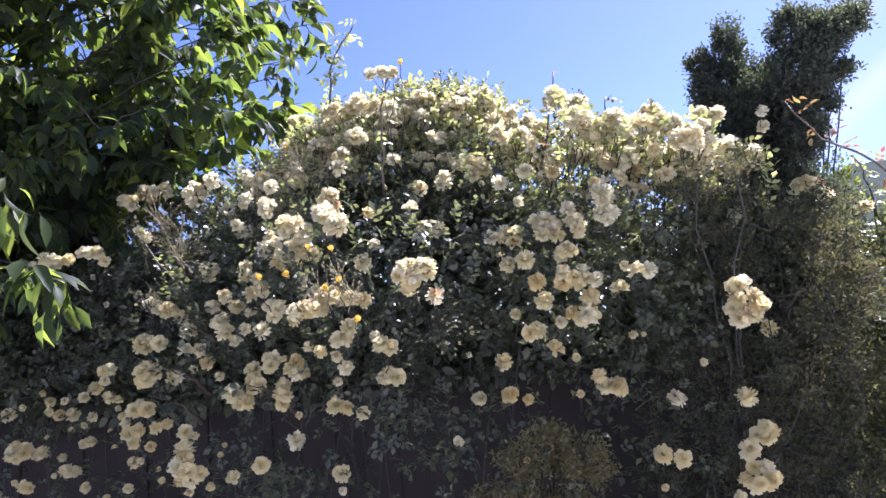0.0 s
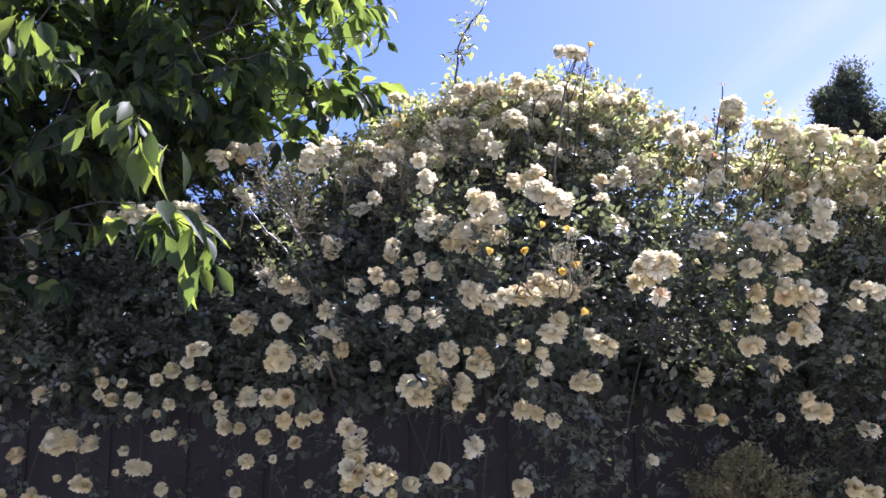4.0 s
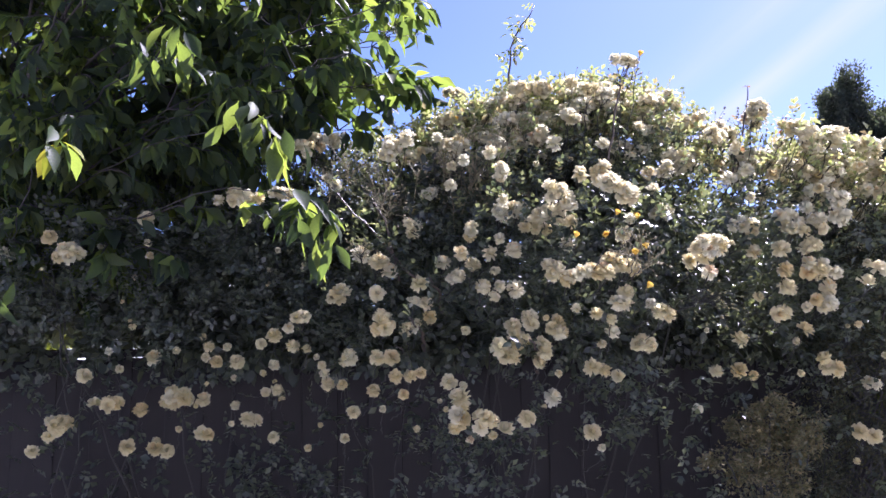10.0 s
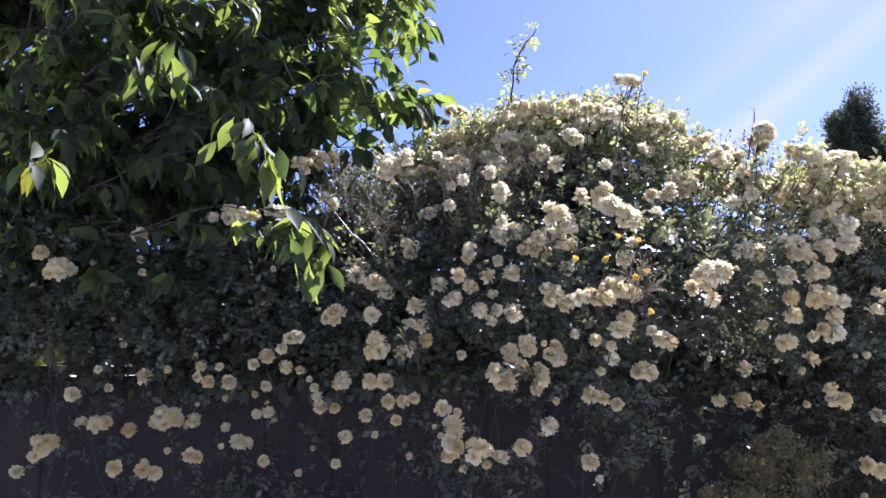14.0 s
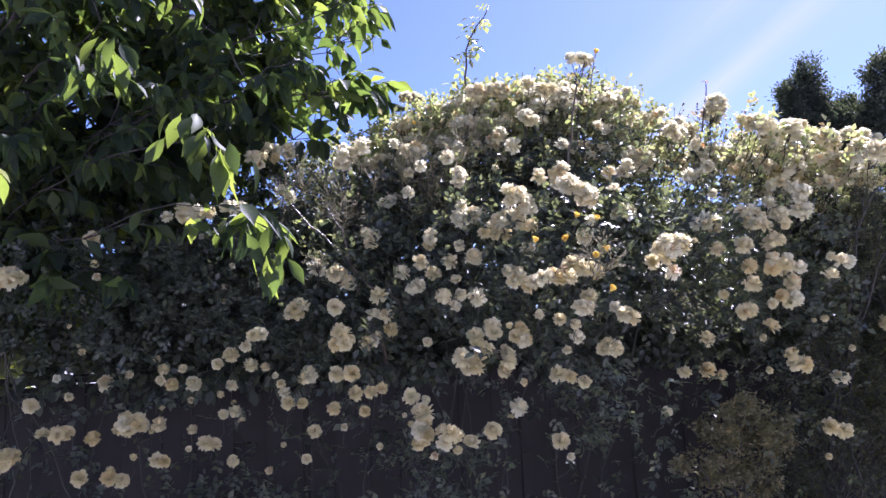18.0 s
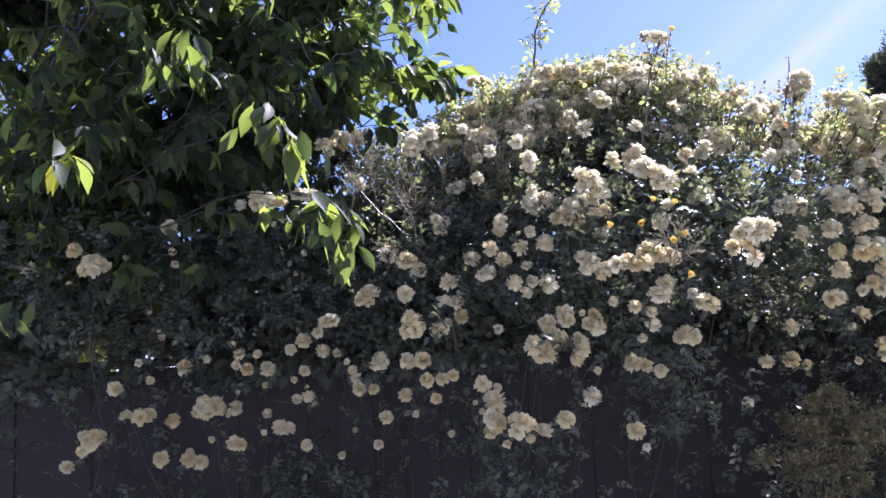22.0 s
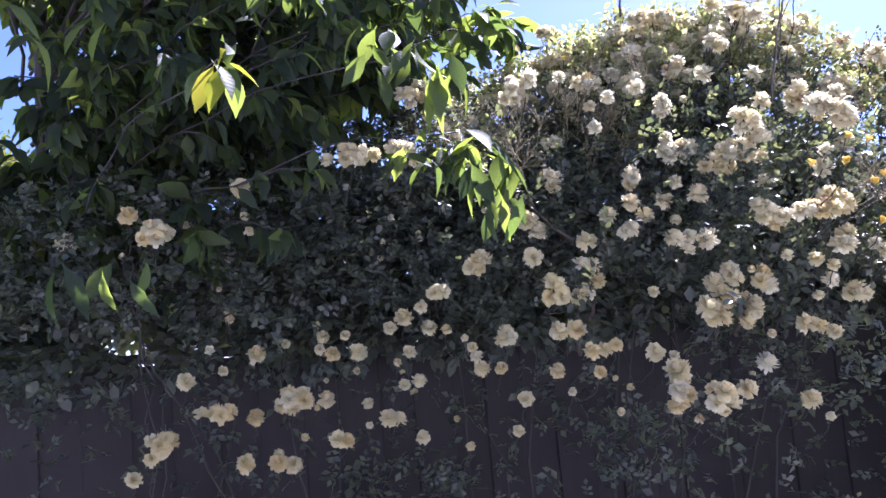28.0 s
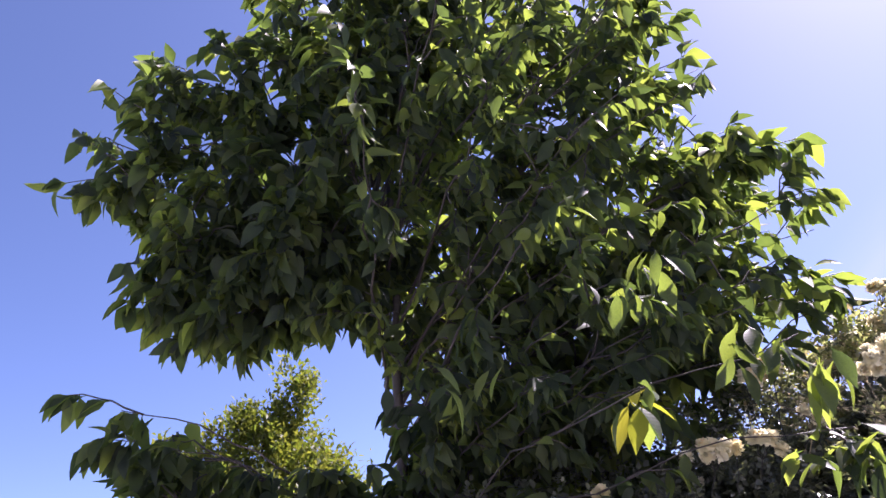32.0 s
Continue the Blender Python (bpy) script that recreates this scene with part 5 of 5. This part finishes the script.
def cherry():
    rng = np.random.default_rng(44)
    tv = bend(TREE_AT, (-2.5, 3.5, 4.6), 0.0, 0.012, 20, rng)
    part("trunk", as_mesh("trunk", *tube(tv, np.linspace(0.036, 0.008, 20), 10), CHERRY_BARK), CHERRY, TO_TREE)
    P, A, N, S = [], [], [], []
    twig_pieces = []

    def leaves_on(pts, count, size, lo=0.0):
        for k in range(count):
            t = lo + (1 - lo) * (k + rng.uniform(0, 1)) / count
            j = min(int(t * (len(pts) - 1)), len(pts) - 2)
            at = pts[j] + (pts[j + 1] - pts[j]) * (t * (len(pts) - 1) - j)
            along = unit(pts[j + 1] - pts[j])
            side = rng.normal(size=3) * np.array([1, 1, 0.4])
            d = unit(along * 0.7 + unit(side) * 0.8 + np.array([0, 0, -0.25 - rng.uniform(0, 0.85)]))
            P.append(at), A.append(d)
            N.append(unit(np.array([0, 0, 0.9]) + rng.normal(size=3) * 0.5)), S.append(size * rng.uniform(0.7, 1.15))

    def branch(h, tip, twigs, size, leafy=1.0, lo=0.12):
        s = np.array([TREE_AT[0], TREE_AT[1], max(h, 3.05) if tip[0] < -2.5 and tip[2] > 2.6 else h])
        tip = np.array(tip)
        L = np.linalg.norm(tip - s)
        pts = bend(s, tip, 0.07 * L, 0.012, 12, rng)
        part("branch", as_mesh("branch", *tube(pts, np.linspace((0.002 + 0.0004 * L) if leafy < 1 else (0.003 + 0.0028 * L), 0.0016, 12), 6), CHERRY_BARK), CHERRY, TO_TREE)
        leaves_on(pts, int((9 + 10 * L) * leafy * (1.1 - lo)), size, lo)
        leaves_on(pts, int(9 * leafy), size, 0.92)
        tw = []
        for k in range(twigs):
            t = rng.uniform(max(0.3, lo), 0.97)
            at = pts[int(t * 11)]
            d = unit((tip - s) / L * 0.6 + rng.normal(size=3) * np.array([0.7, 0.7, 0.5]))
            q = bend(at, at + d * rng.uniform(0.12, 0.3) * min(1.0, L), 0.02, 0.006, 6, rng)
            if not off_crown_gaps(q[-1:])[0]:
                continue
            tw.append(tube(q, np.linspace(0.004, 0.0018, 6), 4))
            leaves_on(q, int(rng.integers(7, 13)), size, 0.15)
            leaves_on(q, 4, size, 0.9)
        twig_pieces.extend(tw)

    for h, x, y, z, twigs in BRANCHES_NEAR:
        branch(h, (x, y, z), twigs, 0.095, 0.22 if twigs == 1 else 1.0)
    # bunches that hang out in front into the sun
    for c, count, size, fall, wide in WHORLS:
        c = np.array(c)
        for k in range(count):
            a = 6.283 * (k + rng.uniform(-0.3, 0.3)) / count * 2.0
            drop = fall * rng.uniform(0.4, 1.3)
            P.append(c + rng.normal(size=3) * np.array([wide, wide, wide * 0.4]))
            A.append(unit(np.array([math.cos(a), math.sin(a) * 0.9 - 0.1, -drop])))
            N.append(unit(np.array([-math.cos(a) * 0.2, -0.25, 1.0]) + rng.normal(size=3) * 0.25))
            S.append(size * rng.uniform(0.66, 1.04))
    near_from = len(P)
    for h, x, y, z in BRANCHES_FAR + BRANCHES_RIGHT + BRANCHES_TOP + BRANCHES_LEFT:
        low = (h, x, y, z) in BRANCHES_LEFT and z < 2.5
        branch(h, (x, y, z), 10 if low else 22, 0.122, 1.0, 0.5 if low else 0.12)
    # the crowded inside of the crown
    for k in range(14):
        d = unit(rng.normal(size=3))
        tip = np.array([-2.1, 3.6, 3.5]) + d * np.array([1.15, 0.7, 0.85])
        branch(max(2.0, tip[2] - rng.uniform(0.4, 0.9)), tip, 18, 0.105)
    # and the shade below it
    for c, r, count in (((-2.0, 3.62, 2.25), (0.55, 0.45, 0.42), 13), ((-1.5, 3.75, 2.35), (0.4, 0.25, 0.28), 9), ((-2.5, 3.5, 3.0), (0.3, 0.3, 0.4), 5), ((-2.95, 3.75, 1.8), (0.4, 0.35, 0.22), 7)):
        for k in range(count):
            tip = np.array(c) + unit(rng.normal(size=3)) * np.array(r) * rng.uniform(0.4, 1.0)
            branch(max(1.5, tip[2] - rng.uniform(0.1, 0.4)), tip, 16, 0.105)
    leaves_on(tv, 60, 0.115, 0.5)
    tagged(part("twig_growth", as_mesh("twig_growth", *joined(twig_pieces), CHERRY_BARK), CHERRY, TO_TREE), kind="stuff")
    P, A, N, S = np.array(P), np.array(A), np.array(N), np.array(S)
    flat = as_mesh("leaf", BIG_LEAF[0], BIG_LEAF[1], CHERRY_LEAF, uvs=BIG_LEAF[2])
    curled = as_mesh("curled_leaf", BIG_LEAF_CURLED[0], BIG_LEAF_CURLED[1], CHERRY_LEAF, uvs=BIG_LEAF_CURLED[2])
    yellow = as_mesh("yellow_leaf", BIG_LEAF[0], BIG_LEAF[1], YELLOW_LEAF, uvs=BIG_LEAF[2])
    pick = np.argsort(P[:near_from, 1] + 0.45 * P[:near_from, 2])[:300]
    s, a, n = frames_of(A, N)
    for i in pick:
        m = Matrix([[s[i][r] * S[i], a[i][r] * S[i], n[i][r] * S[i], P[i][r] - TREE_AT[r]] for r in range(3)] + [[0, 0, 0, 1]])
        gold = np.linalg.norm(P[i] - np.array([-1.95, 2.08, 2.05])) < 0.1 and i % 3 == 0
        part("leaf", yellow if gold else curled if i % 3 == 0 else flat, CHERRY, m, "yellowing leaf" if gold else "")
    rest = np.setdiff1d(np.arange(len(P)), pick)
    rest = rest[off_gaps(P[rest] + A[rest] * 0.06, 0.04) & off_crown_gaps(P[rest] + A[rest] * 0.06)]
    # light falls through between the tufts
    tuft = fbm(P[rest], 5.0, 2.0) + 0.12 * rng.normal(size=len(rest))
    rest = rest[tuft > np.quantile(tuft, np.where(P[rest, 1] > 3.6, 0.40, np.where(P[rest, 2] > 2.6, 0.20, 0.0)))]
    near = P[rest, 1] < 3.0
    for leaf, some in ((BIG_LEAF_NEAR, rest[near]), (BIG_LEAF_PLAIN, rest[~near])):
        sc = scatter(leaf, P[some], A[some], N[some], S[some])
        tagged(part("foliage", as_mesh("foliage", sc[0], sc[1], CHERRY_LEAF, uvs=sc[2]), CHERRY, TO_TREE), kind="stuff")


cherry()


# ---- shrubs and trees of small leaves ----
def leafy_shrub(name, at, label, category, lobes, leaves, size, mat, bark, seed, leaf=SMALL_LEAF):
    """lobes: centre, radii of each mass of leaves. Twigs run from the foot to the lobes, and leaves sit in sprays on them."""
    rng = np.random.default_rng(seed)
    at = np.asarray(at, float)
    base = thing(name, at, label, category)
    back = Matrix.Translation(-Vector(at))
    total = sum((r[0] * r[1] * r[2]) ** 0.7 for c, r in lobes)
    P, A, N, twigs = [], [], [], []
    part("trunk", as_mesh("trunk", *tube(bend(at, at + np.array([0.03, 0, lobes[0][0][2] - at[2]]), 0, 0.02, 10, rng), np.linspace(0.026, 0.008, 10), 8), bark), base, back)
    for c, r in lobes:
        c, r = np.asarray(c, float), np.asarray(r, float)
        foot = at + np.array([0, 0, max(0.2, (c[2] - at[2]) * 0.45)])
        part("limb", as_mesh("limb", *tube(bend(foot, c, 0.05, 0.015, 8, rng), np.linspace(0.006, 0.0025, 8), 6), bark), base, back)
        n = max(8, int(leaves / 14 * (r[0] * r[1] * r[2]) ** 0.7 / total))
        d = rand_dirs(n, rng)
        rad = rng.uniform(0.25, 1.0, n) ** 0.45
        bump = 1 + 0.28 * fbm(d * 2 + c, 1.6, seed)
        q = c + d * r * (rad * bump)[:, None]
        tuft = q[rng.integers(0, max(4, n // 9), n)]
        q = np.where(rng.uniform(size=(n, 1)) < 0.7, tuft + rng.normal(size=(n, 3)) * r * 0.11, q)
        for k in range(n):
            tip = q[k] + d[k] * r * 0.22 * rng.uniform(0.5, 1.4) + np.array([0, 0, 0.35]) * r[2] * rng.uniform(0, 0.5)
            if k % 9 == 0:
                twigs.append(tube(bend(q[k] - d[k] * r * 0.3, tip, 0, 0.004, 4, rng), np.linspace(0.003, 0.0012, 4), 3))
            t = rng.uniform(0, 1, 14)[:, None]
            P.append(q[k] + (tip - q[k]) * t + rng.normal(size=(14, 3)) * size * 0.7)
            A.append(unit(unit(tip - q[k]) * 0.7 + rng.normal(size=(14, 3)) * 0.7))
            N.append(unit(np.array([0, -0.1, 0.8]) + rng.normal(size=(14, 3)) * 0.7))
    P, A, N = np.concatenate(P), np.concatenate(A), np.concatenate(N)
    sc = scatter(leaf, P, A, N, size * rng.uniform(0.7, 1.2, len(P)))
    tagged(part("crown", as_mesh("crown", sc[0], sc[1], mat), base, back), kind="stuff")
    tagged(part("twig_growth", as_mesh("twig_growth", *joined(twigs), bark), base, back), kind="stuff")
    return base


leafy_shrub("evergreen_tree", (1.75, 3.7, 0), "dark grey-green small-leaved evergreen tree rising above the roses", "tree",
            [((1.32, 3.08, 2.52), (0.145, 0.13, 0.15)), ((1.35, 3.08, 2.74), (0.055, 0.06, 0.10)), ((1.22, 3.08, 2.65), (0.06, 0.06, 0.06)), ((1.42, 3.0, 2.36), (0.20, 0.17, 0.16)), ((1.43, 2.98, 2.56), (0.05, 0.06, 0.06)),
             ((1.45, 2.75, 2.64), (0.075, 0.09, 0.09)), ((1.56, 2.75, 2.62), (0.09, 0.1, 0.10)), ((1.68, 2.75, 2.68), (0.07, 0.08, 0.055)), ((1.46, 2.76, 2.46), (0.10, 0.11, 0.13)), ((1.40, 2.88, 2.40), (0.10, 0.10, 0.13)), ((1.62, 2.75, 2.47), (0.05, 0.06, 0.025)), ((1.55, 2.75, 2.38), (0.05, 0.06, 0.04)), ((1.45, 2.76, 2.25), (0.075, 0.09, 0.10)), ((1.4, 3.1, 1.9), (0.32, 0.28, 0.38))],
            130000, 0.0185, EVERGREEN_LEAF, OAK_BARK, 3)
leafy_shrub("fine_leaved_shrub", (1.12, 3.0, 0), "fine-leaved bronze-green shrub growing through the roses", "shrub",
            [((0.94, 2.24, 2.04), (0.08, 0.08, 0.05)), ((0.84, 2.29, 2.02), (0.08, 0.07, 0.05)), ((1.30, 2.47, 1.84), (0.17, 0.09, 0.13)), ((1.33, 2.47, 1.63), (0.18, 0.09, 0.15)), ((1.2, 2.47, 1.4), (0.18, 0.09, 0.16)), ((0.99, 2.42, 1.93), (0.13, 0.13, 0.1)), ((0.98, 2.6, 1.85), (0.2, 0.16, 0.2)), ((1.3, 2.65, 1.6), (0.28, 0.2, 0.33)), ((1.0, 2.68, 1.25), (0.34, 0.2, 0.36)), ((1.5, 2.75, 1.2), (0.35, 0.25, 0.45)), ((1.3, 2.9, 0.7), (0.6, 0.3, 0.5))],
            52000, 0.0165, SHRUB_LEAF, OAK_BARK, 4)
leafy_shrub("olive_green_shrub", (1.9, 3.2, 0), "loose olive-green small-leaved shrub beside the evergreen tree", "shrub",
            [((1.79, 3.2, 2.04), (0.06, 0.07, 0.11)), ((1.90, 3.2, 1.90), (0.10, 0.10, 0.12)), ((1.80, 3.2, 1.70), (0.14, 0.12, 0.13)), ((1.92, 3.2, 1.52), (0.14, 0.12, 0.15)), ((1.82, 3.2, 1.2), (0.28, 0.2, 0.28))],
            9000, 0.026, FAR_LEAF, OAK_BARK, 8)
leafy_shrub("small_bronze_shrub", (0.36, 2.6, 0), "small fine-leaved bronze shrub in the shade of the rose", "shrub",
            [((0.29, 2.44, 1.25), (0.085, 0.08, 0.05)), ((0.28, 2.47, 1.0), (0.15, 0.08, 0.06)), ((0.20, 2.45, 1.20), (0.07, 0.08, 0.05)), ((0.40, 2.45, 1.22), (0.08, 0.08, 0.05)), ((0.11, 2.46, 1.10), (0.07, 0.07, 0.035)), ((0.30, 2.46, 1.15), (0.11, 0.09, 0.05)), ((0.36, 2.47, 1.06), (0.06, 0.06, 0.035)), ((0.46, 2.46, 1.13), (0.06, 0.07, 0.04)), ((0.20, 2.46, 1.07), (0.05, 0.06, 0.03))],
            8000, 0.0155, BRONZE_LEAF, CANE, 5)
leafy_shrub("garden_shrub", (-3.9, 6.6, 0), "sunlit yellow-green shrub beyond the fence", "shrub",
            [((-3.62, 6.5, 3.32), (0.16, 0.2, 0.42)), ((-3.95, 6.5, 2.98), (0.36, 0.4, 0.40)), ((-4.45, 6.5, 2.8), (0.3, 0.4, 0.3)), ((-3.5, 6.4, 2.5), (0.4, 0.5, 0.5)), ((-4.0, 6.4, 1.7), (0.9, 0.6, 0.9)), ((-3.3, 6.3, 1.5), (0.42, 0.5, 0.7)), ((-3.1, 5.2, 1.7), (0.36, 0.4, 0.5)), ((-2.72, 5.2, 1.62), (0.15, 0.2, 0.14)), ((-3.6, 5.4, 1.9), (0.5, 0.4, 0.6))],
            80000, 0.052, FAR_LEAF, OAK_BARK, 6)


# ---- the house beyond ----
def house():
    h = thing("house", (12.3, 15.5, 0), "distant pale rendered house with a grey tiled roof", "house")
    part("wall", as_mesh("wall", *box(-5, -2.5, 0, 5, 4, 3.0), DULL_WALL, smooth=False), h)
    v = np.array([(-5.5, -3.0, 2.8), (5.5, -3.0, 2.8), (5.5, 4.5, 2.8), (-5.5, 4.5, 2.8), (-2.9, 0.75, 4.62), (4.3, 0.75, 4.72)], float)
    part("roof", as_mesh("roof", v, [(0, 1, 5, 4), (1, 2, 5), (2, 3, 4, 5), (3, 0, 4), (0, 3, 2, 1)], ROOF_TILE, smooth=False), h)
    part("chimney", as_mesh("chimney", *bevel_box(3.55, -1.8, 3.0, 4.05, -1.3, 4.6, 0.02), CHIMNEY_BRICK, smooth=False), h)
    mast = part("aerial", as_mesh("aerial", *tube([(3.2, -1.7, 3.6), (3.2, -1.7, 4.6), (3.2, -1.7, 5.45)], [0.025, 0.022, 0.02], 6), GLASS_DARK), h, label="thin metal television aerial")
    for z, w in ((5.42, 0.26), (5.28, 0.2)):
        part("aerial_arm", as_mesh("aerial_arm", *tube([(3.2 - w, -1.7, z), (3.2 + w, -1.7, z)], [0.015, 0.015], 5), GLASS_DARK), mast)
    for x in (-3.2, 0.0, 3.2):
        w = part("window", as_mesh("window", *bevel_box(x - 0.6, -2.56, 1.0, x + 0.6, -2.48, 2.2, 0.02), RENDER_WALL, smooth=False), h)
        part("pane", as_mesh("pane", *box(x - 0.5, -2.58, 1.1, x + 0.5, -2.565, 2.1), GLASS_DARK, smooth=False), w)


house()
